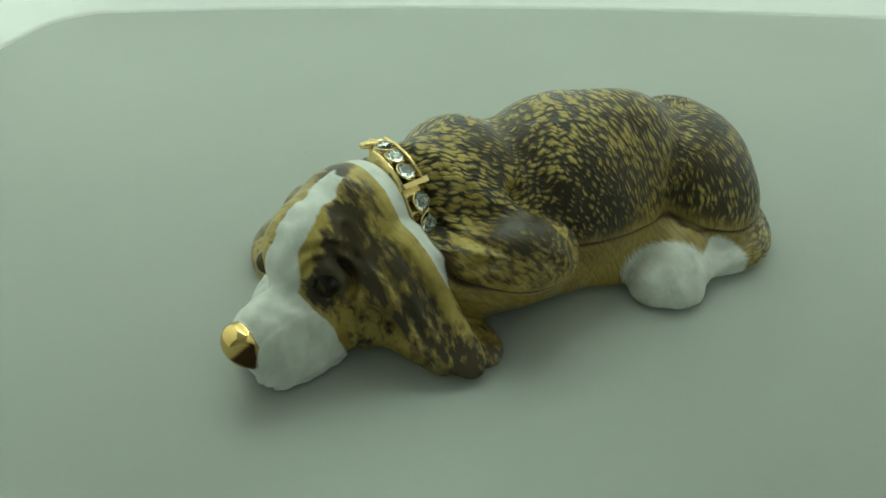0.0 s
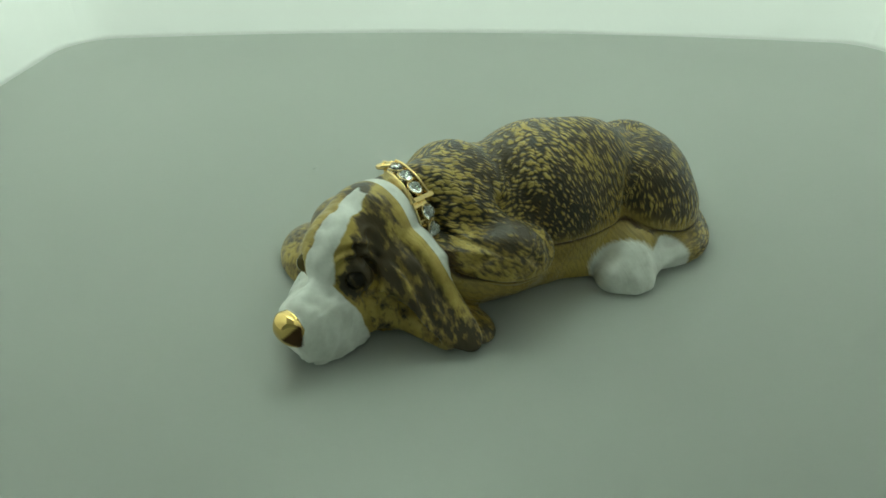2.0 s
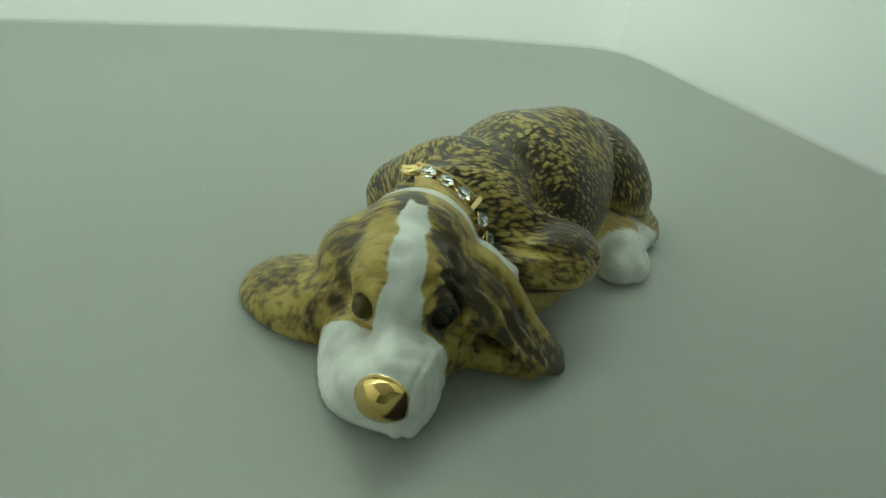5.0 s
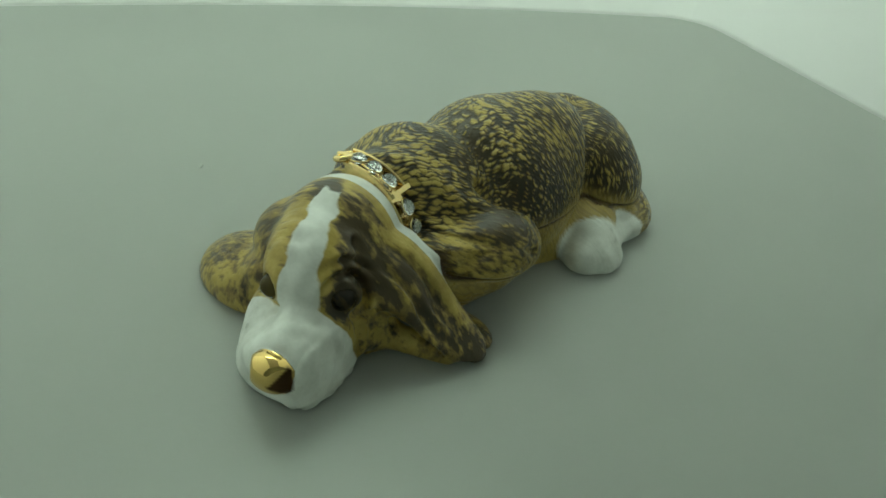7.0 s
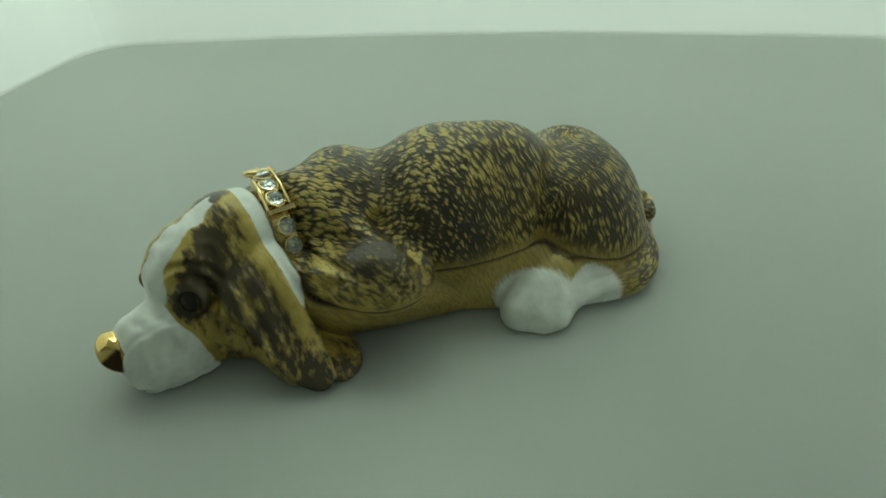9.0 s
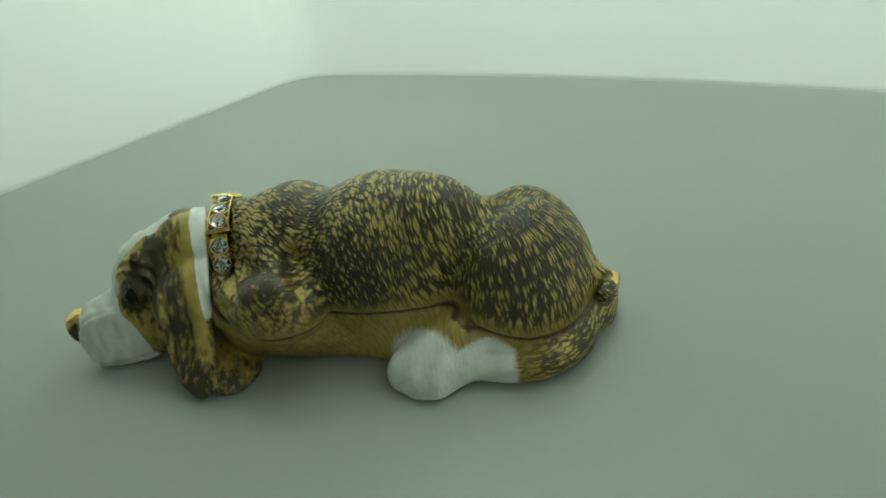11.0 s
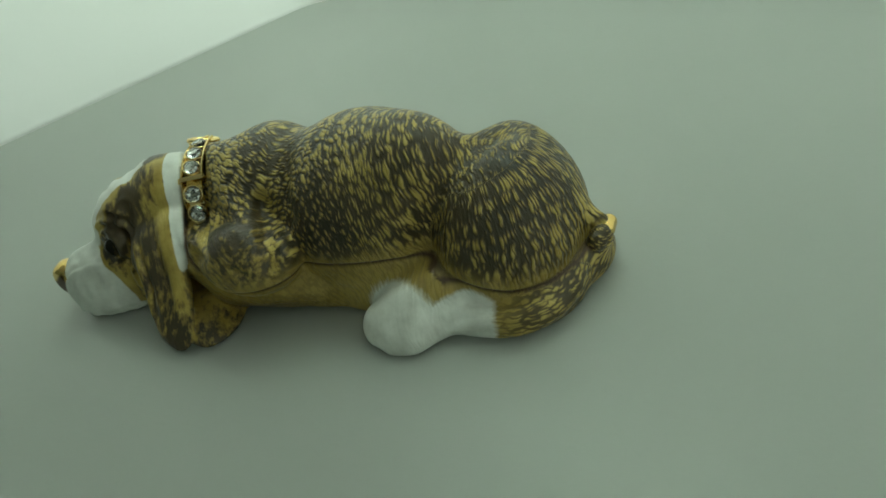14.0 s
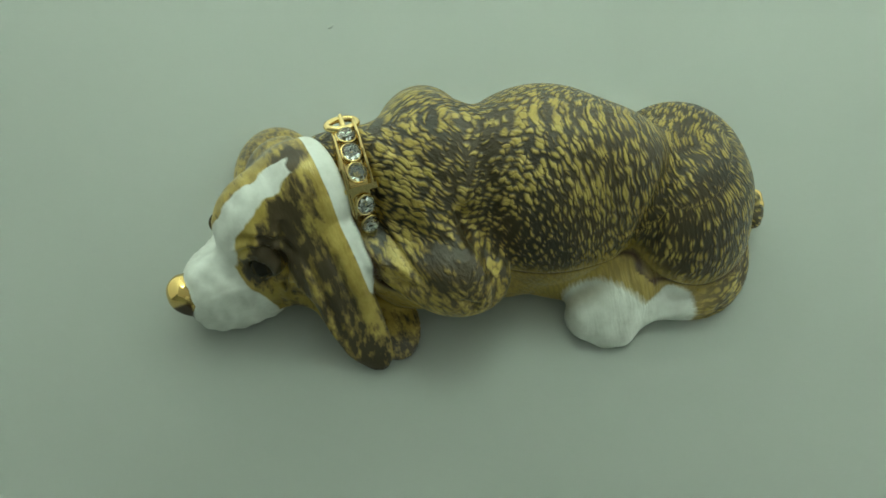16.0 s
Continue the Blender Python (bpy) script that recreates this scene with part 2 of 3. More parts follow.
def outline():
    """The rounded outline of the floor, anticlockwise from the right front, with the name of the side that each point belongs to."""
    pts = []
    w, d, c = HALF_W, HALF_D, CORNER
    for i in range(25):
        s = -1 + 2 * i / 24
        pts.append(("right", w + BOW * 0.05 * (1 - s * s), s * (d - c)))
    for i in range(1, 8):
        t = radians(90 * i / 8)
        pts.append(("right" if i < 5 else "back", w - c + c * math.cos(t), d - c + c * math.sin(t)))
    for i in range(25):
        s = 1 - 2 * i / 24
        pts.append(("back", s * (w - c), d + BOW * (1 - s * s)))
    for i in range(1, 8):
        t = radians(90 + 90 * i / 8)
        pts.append(("back" if i < 5 else "left", -w + c + c * math.cos(t), d - c + c * math.sin(t)))
    for i in range(25):
        s = 1 - 2 * i / 24
        pts.append(("left", -w - BOW * 0.05 * (1 - s * s), s * (d - c)))
    return pts


def tent():
    pts = outline()
    top = [tent_point(u, v) for _, u, v in pts]
    n = len(top)
    verts = [(x, y, 0.0) for x, y in top] + [(x, y, -0.004) for x, y in top]
    faces = [list(range(n)), list(range(2 * n - 1, n - 1, -1))] + [[i, (i + 1) % n, n + (i + 1) % n, n + i] for i in range(n)]
    tagged(mesh_object("floor", verts, faces, FLOOR), "pale grey matt plastic floor sheet of a photo tent", "floor", kind="structure")
    for side in ("right", "back", "left"):
        idx = [i for i, p in enumerate(pts) if p[0] == side]
        if idx[0] > 0 and side != "right":
            idx = [idx[0] - 1] + idx
        vs, fs = [], []
        m = len(COVE) + 3
        for i in idx:
            _, u, v = pts[i]
            far = math.hypot(u, v)
            for off, z in [*COVE, (0.0, TALL), (1.5, TALL), (1.5, -4.0)]:
                q = 1 + off / far
                vs.append((*tent_point(u * q, v * q), z * MM))
        for j in range(len(idx) - 1):
            for c in range(m):
                a, b = j * m + c, j * m + (c + 1) % m
                fs.append([a, b, b + m, a + m])
        tagged(mesh_object("wall_" + side, vs, fs, FABRIC, smooth=True), "white translucent fabric wall of a photo tent", "wall", kind="structure")


def slab(name, lo, hi, mat, label, category):
    vs = [(x, y, z) for x in (lo[0], hi[0]) for y in (lo[1], hi[1]) for z in (lo[2], hi[2])]
    fs = [[0, 1, 3, 2], [4, 6, 7, 5], [0, 4, 5, 1], [2, 3, 7, 6], [0, 2, 6, 4], [1, 5, 7, 3]]
    return tagged(mesh_object(name, vs, fs, mat), label, category, kind="structure")


tent()
slab("ceiling", (-0.19, -0.10, 0.302), (0.24, 0.27, 0.306), FABRIC, "white fabric roof of a photo tent", "ceiling")
# unseen wall added to close the front; its grey bounces light onto the figurine
slab("wall_front", (-0.9, -0.42, -0.3), (0.9, -0.40, 0.9), FRONT, "unseen plain grey wall added behind the open front to bounce light", "wall")


# ---- the figurine: a reclining spaniel shape blended from rounded masses, all numbers in mm ----
def unit(v):
    v = np.asarray(v, float)
    return v / np.linalg.norm(v)


def axes_of(forward, up=(0, 0, 1)):
    f = unit(forward)
    s = unit(np.cross(up, f))
    return np.array([f, s, np.cross(f, s)])


def ell(p, centre, radii, forward=(1, 0, 0), up=(0, 0, 1)):
    """Rounded mass: distance to an ellipsoid whose first radius lies along forward."""
    q = (p - np.asarray(centre, float)) @ axes_of(forward, up).T
    r = np.asarray(radii, float)
    k0 = np.linalg.norm(q / r, axis=1)
    k1 = np.linalg.norm(q / (r * r), axis=1)
    return k0 * (k0 - 1) / np.maximum(k1, 1e-9)


def rod(p, a, b, ra, rb):
    """Tapered rounded rod."""
    a, b = np.asarray(a, float), np.asarray(b, float)
    h = np.clip(((p - a) @ (b - a)) / ((b - a) @ (b - a)), 0, 1)
    return np.linalg.norm(p - a - h[:, None] * (b - a), axis=1) - (ra + h * (rb - ra))


def join(k, *ds):
    d = ds[0]
    for e in ds[1:]:
        h = np.clip(0.5 + 0.5 * (e - d) / k, 0, 1)
        d = e + (d - e) * h - k * h * (1 - h)
    return d


def ramp01(x, a, b):
    return np.clip((x - a) / (b - a), 0, 1)


def cut(k, d, e):
    """What is in both, with an edge rounded by k."""
    return -join(k, -d, -e)


def near_spot(p, at, r):
    return np.exp(-(((p - np.asarray(at, float)) / np.asarray(r, float)) ** 2).sum(1))


BODY = np.array([0.966, 0.259, 0.0])                 # head to tail
HEAD_AT = np.array([-12.0, 69.0, 0.0])
HF = np.array([-0.743, -0.669, 0.0])                 # towards the nose
HL = np.array([0.669, -0.743, 0.0])                  # towards the near ear
COLLAR_R = 10.45
COLLAR_AT, COLLAR_N = np.array([-9.2, 76.0, 12.8]), unit((0.643, 0.722, -0.254))


def seam_height(p):
    """Height of the lid's lower edge."""
    x = p[:, 0]
    return 8.8 + 1.0 * np.exp(-((x - 28) / 9) ** 2) - 3.2 * np.clip((x - 38) / 13, 0, 1)


def lid_front(p):
    """Positive behind the front edge of the lid."""
    return (p - COLLAR_AT) @ COLLAR_N + 1.95


def lid_zone(p):
    """Negative where the lid is: above the seam and behind the front edge, with a rounded corner."""
    return cut(5.0, seam_height(p) - p[:, 2], -lid_front(p))


LID = {
    "torso": (21.47, 87.62, 8.93, 17.29, 16.32, 17.31),
    "loin": (29.94, 88.06, 12.23, 11.96, 11.09, 14.3),
    "shoulders": (4.12, 84.74, 10.72, 9.19, 13.27, 13.51),
    "far_shoulder": (0.59, 93.84, 9.35, 7.1, 7.84, 7.51),
    "elbow": (12.22, 67.74, 11.22, 8.33, 6.66, 5.72),
    "rump": (43.01, 93.57, 6.83, 13.05, 15.36, 14.72),
    "hip": (46.16, 86.34, 6.57, 10.19, 8.52, 8.63),
    "far_hip": (43.18, 100.36, 9.73, 8.66, 4.66, 10.3),
    "neck": (10.08, 83.99, 14.79, -11.69, 73.15, 14.41, 9.23, 8.97),
    "upper_arm": (4.9, 76.1, 14.4, 10.1, 70.1, 12.1, 6.2, 5.2),
    "brisket": (0.6, 70.2, 14.8, 7.3, 68, 11.8, 5.6, 5.2),
    "corner": (2, 67.2, 12.4, 7, 66.3, 10.8, 3.3, 3.5),
}
BASE = {
    "belly": (31.87, 90.73, 1.5, 28.1, 17.11, 11.27),
    "chest": (9.25, 75.96, 5.55, 11.84, 12.29, 5.67),
    "paw": (37.1, 72.1, 1.4, 6.0, 4.8, 4.4),
    "toe": (33.6, 70.3, 1.4, 2.9, 2.6, 3.0),
    "arm": (3.85, 69.43, 3.74, 19.56, 74.59, 3.28, 4.71, 4.44),
    "shin": (39.97, 77.12, 4.32, 37, 73.4, 3.5, 4.26, 3.99),
    "haunch": (45.72, 86.47, 3.53, 10.32, 8.6, 9),
    "throat": (-5, 68.5, 11.5, 4.98, 68.48, 6.6, 5.7, 5.24),
    "outer_toe": (37.6, 69.8, 0.9, 3.1, 2.7, 2.7),
}
TAIL = {
    "root": (54.0, 92.4, 3.3, 2.9),
    "turn": (55.8, 85.4, 2.1, 2.8),
    "bend": (52.3, 78.4, 1.9, 2.5),
    "tip": (43.2, 74.5, 1.9, 2.0),
}
HEAD = {
    "skull": (-1.75, -4.58, 10.27, 8.21, 11.99, 9.66),
    "brow": (5.78, -2.33, 15.93, 7.19, 6.1, 4.28),
    "cheek": (1.16, 3.77, 4.6, 5.41, 4.81, 7.48),
    "far_cheek": (5.91, -6.4, 3.57, 7.57, 5.44, 6.02),
    "flew": (12.17, 4.87, 5, 6.76, 1.02, 5.23),
    "far_flew": (11.76, -4.53, 2.31, 5.69, 4.95, 3.73),
    "chin": (12.43, -0.32, 1.16, 6.06, 5.85, 0.9),
    "nose": (19.23, 0.78, 7.12, 2.52, 3.43, 3.31),
    "bridge": (8.44, 0.31, 9.79, 15.92, 0.45, 8.9, 3.66, 2.55),
    "muzzle_top": (14.08, -0.31, 5.57, 5.78, 6.07, 3.66),
}
EARS = {
    "root": (-1.3, 8.5, 11.9, 5.5, 5.8, 2.7),
    "flap": (-1.41, 15.46, 6.49, 9.11, 3.86, 0.85),
    "back": (-7.07, 15.51, 0.41, 7.18, 6.22, 2.48),
    "far_root": (0.5, -11.5, 8.5, 6, 6, 3.4),
    "far_flap": (-0.88, -17.38, 1.61, 12.36, 7.78, 6.52),
    "jowl": (1.53, 5.81, 2.23, -0.74, 17.19, 1.39, 2.08, 1.99),
}
RIDGE = {
    "crown": (-3.21, -3.11, 19.07, 1.2),
    "back": (-3.14, 0.34, 18.16, 1.3),
    "top": (-3.41, 5.18, 15.58, 1.4),
    "upper": (-3.79, 10.24, 13.49, 1.4),
    "lower": (-4.05, 14.94, 7.78, 1.35),
    "end": (-2.86, 19.47, 1.59, 1.2),
}


NOSTRIL = (20.6, 2.9, 7.3)                    # centre of the flat nostril facet
EYES = (((7.8, 4.5, 12.6), (0.75, 0.65, 0.15), 1.65), ((10.8, -5.2, 12.9), (0.88, -0.40, 0.25), 1.7))    # place, way it looks, size of the bead


def mass(p, six, forward=(1, 0, 0), up=(0, 0, 1)):
    return ell(p, six[:3], six[3:], forward, up)


def chain(p, nodes):
    """A bent rounded rod through nodes of (x, y, z, radius)."""
    n = bent(nodes)
    return np.minimum.reduce([rod(p, a[:3], b[:3], a[3], b[3]) for a, b in zip(n, n[1:])])


def bent(nodes, n=14):
    """Nodes of a smooth curve through the given ones."""
    v = np.array(list(nodes.values()), float)
    v = np.concatenate([[2 * v[0] - v[1]], v, [2 * v[-1] - v[-2]]])
    out = []
    for t in np.linspace(0, len(v) - 3 - 1e-6, n):
        i, f = int(t), t - int(t)
        a, b, c, d = v[i:i + 4]
        out.append(0.5 * (2 * b + (c - a) * f + (2 * a - 5 * b + 4 * c - d) * f * f + (3 * b - a - 3 * c + d) * f ** 3))
    return np.array(out)


def along(p, nodes):
    """Length along a curve and the way from it, at the nearest place."""
    best, s, off, total = np.full(len(p), 1e9), np.zeros(len(p)), np.zeros_like(p), 0.0
    for a, b in zip(nodes[:, :3], nodes[1:, :3]):
        size = np.linalg.norm(b - a)
        h = np.clip(((p - a) @ (b - a)) / size ** 2, 0, 1)
        w = p - a - h[:, None] * (b - a)
        d = np.linalg.norm(w, axis=1)
        m = d < best
        best[m], s[m], off[m] = d[m], (total + h * size)[m], w[m]
        total += size
    return s, off, best


def limb(p, eight):
    return rod(p, eight[:3], eight[3:6], eight[6], eight[7])


def head_axes(p):
    q = p - HEAD_AT
    return np.stack([q @ HF, q @ HL, p[:, 2]], 1)


# hollows of the coat: before the thigh, over the elbow, behind the shoulder, along the forearm; depth and width in mm
CREASES = (
    (((38.2, 78.6, 10.5), (38.0, 79.4, 12.0), (38.0, 81.5, 17.0), (39.3, 85.5, 20.3), (41.5, 90.7, 21.3), (42.7, 95.2, 21.5)), 1.7, 2.1),
    (((11.0, 74.5, 17.5), (15.0, 70.8, 16.0), (18.0, 67.6, 15.2), (19.4, 65.2, 13.2)), 1.7, 1.3),
    (((8.0, 88.5, 24.0), (11.0, 82.0, 23.5), (14.0, 77.5, 20.8), (17.0, 73.4, 16.0)), 1.0, 2.0),
    (((4.5, 63.2, 12.4), (8.7, 63.2, 13.6), (12.5, 63.0, 14.0), (16.0, 62.8, 12.6)), 0.9, 0.9),
)


def lid_mass(p):
    g = LID
    d = join(3.5, mass(p, g["shoulders"], (0.8, 0.6, 0)), limb(p, g["neck"]), mass(p, g["far_shoulder"], (0.8, 0.6, 0)))
    d = join(2.5, d, limb(p, g["upper_arm"]))
    d = join(2.5, d, limb(p, g["brisket"]))
    # the neck narrows under the collar
    q = p - COLLAR_AT
    w = q @ COLLAR_N
    r = np.linalg.norm(q - w[:, None] * COLLAR_N, axis=1)
    d = cut(1.2, d, r - (COLLAR_R - 1.0 + 2.0 * np.maximum(0, w - 1.2) + 2.2 * np.maximum(0, 16.3 - p[:, 2])))
    d = join(2.0, d, limb(p, g["corner"]))
    d = join(1.8, d, join(3.0, mass(p, g["torso"], BODY), mass(p, g["loin"], BODY)))
    d = join(2.5, d, mass(p, g["rump"], BODY), mass(p, g["far_hip"], (0.9, -0.3, 0)), rod(p, (50, 95.5, 9), (57.2, 96.8, 7.2), 3.0, 1.3))
    d = join(1.6, d, mass(p, g["hip"], (0.9, 0.42, 0)))
    d = join(1.3, d, mass(p, g["elbow"], (0.97, 0.2, -0.08)))
    for line, deep, wide in CREASES:
        far = np.minimum.reduce([rod(p, i, j, 0, 0) for i, j in zip(line, line[1:])])
        d = d + deep * np.exp(-(far / wide) ** 2)
    return d - 0.9 * near_spot(p, (46.0, 81.5, 13.5), (6, 6, 6)) - 0.6 * near_spot(p, (12.0, 65.5, 15.0), (5, 4, 4))      # thigh and elbow stand out


def base_mass(p):
    g = BASE
    paw = join(2.6, mass(p, g["paw"], (0.9, 0.3, 0)), mass(p, g["toe"]), mass(p, g["outer_toe"]))
    paw = paw - 0.10 * np.sin(1.5 * p[:, 0] + 0.6 * p[:, 1])
    tail = chain(p, TAIL)
    s, off, _ = along(p, bent(TAIL))
    tail = tail - 0.16 * np.cos(5 * np.arctan2(off[:, 2], np.hypot(off[:, 0], off[:, 1])) + 0.5 * s)      # strands of hair
    lug = rod(p, (53, 94, 5), (58.6, 95, 5.6), 2.0, 1.2)
    over = lid_mass(p) + 0.15
    under = cut(0.4, over, np.maximum(-lid_zone(p) - 0.2, 2.0 - p[:, 2]))
    d = join(2.5, mass(p, g["belly"], BODY), mass(p, g["chest"], (0.8, 0.6, 0)), mass(p, g["haunch"], BODY), limb(p, g["arm"]), limb(p, g["throat"]))
    d = join(0.8, d, under)
    d = join(2.0, d, limb(p, g["shin"]), paw)
    inside = np.minimum(over, -lid_zone(p) - 0.3)
    return np.maximum(join(2.2, d, tail, lug), inside)


# folds of skin over the brow and behind the near eye
WRINKLES = (
    ((3.0, 3.2, 18.6), (4.0, 6.0, 15.4), (4.6, 8.2, 11.6), (5.6, 8.4, 8.6)),
    ((0.6, 4.8, 18.2), (1.4, 8.2, 14.8), (2.6, 10.6, 10.8)),
    ((5.8, 2.6, 18.0), (6.4, 4.6, 16.0)),
)


def head_mass(p):
    q, g, e = head_axes(p), HEAD, EARS
    d = join(3.0, mass(q, g["skull"], (1, 0, -0.25)), mass(q, g["brow"], (1, 0, -0.7)))
    d = join(2.5, d, mass(q, g["cheek"]), mass(q, g["far_cheek"]))
    muzzle = join(3.0, limb(q, g["bridge"]), mass(q, g["muzzle_top"]), mass(q, g["flew"], (1, -0.15, 0)), mass(q, g["far_flew"], (1, 0.15, 0)), mass(q, g["chin"]))
    d = join(2.2, d, muzzle)
    d = d - 0.09 * np.sin(1.9 * q[:, 0] + 1.1 * q[:, 2]) * np.sin(1.6 * q[:, 1] + 0.7 * q[:, 0]) * ramp01(q[:, 0], 4, 8) * ramp01(-q[:, 0], -18, -16)
    d = d - 0.15 * np.cos(2.1 * q[:, 0]) * np.exp(-((q[:, 1] + 4.0) / 2.2) ** 2) * ramp01(q[:, 2], 15, 18)      # lumps of the forelock
    for c, out, size in EYES:
        c, out = np.array(c), unit(out)
        far = np.linalg.norm(q - c, axis=1)
        back = q - c
        over = ramp01(0.75 * back[:, 2] - 0.65 * back[:, 0], -1.4, 0.6) * ramp01(q[:, 1], 1.2, 3.0)
        for at, high in ((2.9, 0.50), (3.75, -0.40), (4.6, 0.42), (5.5, -0.36), (6.4, 0.26)):      # folds of the brow
            d = d - high * over * np.exp(-((far - at) / 0.48) ** 2)
        d = join(1.0, d, np.linalg.norm(q - c + 1.1 * out, axis=1) - (size + (0.80 if c[1] > 0 else 0.45)))          # lids
        d = cut(0.4, d, size + 0.22 - np.linalg.norm(q - c - 0.8 * out, axis=1))
    for line in WRINKLES:
        far = np.minimum.reduce([rod(q, i, j, 0, 0) for i, j in zip(line, line[1:])])
        d = d + 0.55 * np.exp(-(far / 0.55) ** 2) - 0.32 * np.exp(-((far - 1.2) / 0.55) ** 2)
    wave = np.sin(2.3 * q[:, 0] + 0.5 * np.sin(0.7 * q[:, 1]) + 0.15 * q[:, 1]) + 0.6 * np.sin(3.7 * q[:, 0] + 0.4 * q[:, 1] + 1.0)
    d = d - 0.26 * wave * ramp01(q[:, 1], 5, 8) * ramp01(q[:, 2], 3, 6) * ramp01(q[:, 0], -3.2, -1.0)
    ear = join(2.0, mass(q, e["root"], (0.1, 1, -0.85), (0.25, 0.6, 1)), mass(q, e["flap"], (-0.22, 1, -0.78), (0.35, 0.7, 1))) - 0.24 * wave * ramp01(q[:, 1], 6, 9) * ramp01(-q[:, 1], -19, -15)
    far_ear = join(2.0, mass(q, e["far_root"], (0, -1, -0.7), (0, -0.7, 1)), mass(q, e["far_flap"], (-0.25, -1, -0.25), (0.1, -0.3, 1)))
    d = join(2.0, d, ear, limb(q, e["jowl"]))
    d = join(1.0, d, chain(q, RIDGE))
    d = join(1.2, d, mass(q, e["back"], (-0.42, 1, -0.32), (-0.5, 0.2, 1)))
    return join(0.6, d, far_ear)


def nose_mass(p):
    q = head_axes(p)
    d = mass(q, HEAD["nose"], (1, 0, -0.3))
    d = cut(0.25, d, (q - np.array(NOSTRIL)) @ unit((0.55, 0.80, 0.12)))
    d = cut(0.25, d, (q - np.array((NOSTRIL[0], -NOSTRIL[1] + 1.4, NOSTRIL[2]))) @ unit((0.55, -0.80, 0.12)))
    return cut(0.3, d, (q - np.array((20.2, 0.3, 10.2))) @ unit((0.45, 0.0, 0.9)))


def eye_mass(p):
    q = head_axes(p)
    return np.minimum.reduce([np.linalg.norm(q - np.array(c) + 0.25 * unit(out), axis=1) - size for c, out, size in EYES])


def hinge_mass(p):
    """Two gilt knuckles of the hinge at the rump."""
    return rod(p, (58.0, 98.3, 6.1), (58.3, 96.5, 6.1), 1.3, 1.35)


def knuckle_mass(p):
    """The painted knuckle under the gilt one."""
    return rod(p, (58.0, 95.2, 6.1), (57.9, 93.6, 5.7), 1.55, 1.5)


def lid(p):
    return cut(0.5, lid_mass(p), lid_zone(p))


FLARE = 0.38          # the collar widens towards the tail


def collar_channel(p):
    """Negative in the shallow groove in which the collar lies."""
    q = p - COLLAR_AT
    w = q @ COLLAR_N
    r = np.linalg.norm(q - w[:, None] * COLLAR_N, axis=1)
    return np.maximum(np.maximum(np.abs(w) - 2.0, COLLAR_R - 1.65 + FLARE * w - r), 14.4 - p[:, 2])


def figure(p):
    d = np.minimum(lid(p), join(1.0, base_mass(p), head_mass(p)))
    groove = (0.26 - 0.13 * ramp01(p[:, 0], 16, 24)) * np.exp(-(lid_zone(p) / 0.38) ** 2) * ramp01(-np.abs(lid_mass(p)), -1.6, -1.0)      # the gap under the lid's edge
    d = cut(0.3, d + groove, collar_channel(p) * -1.0)
    d = np.minimum(np.minimum(d, hinge_mass(p)), knuckle_mass(p))
    d = join(0.3, d, nose_mass(p))
    d = np.minimum(d, eye_mass(p))
    return cut(0.4, d, 0.05 - p[:, 2])


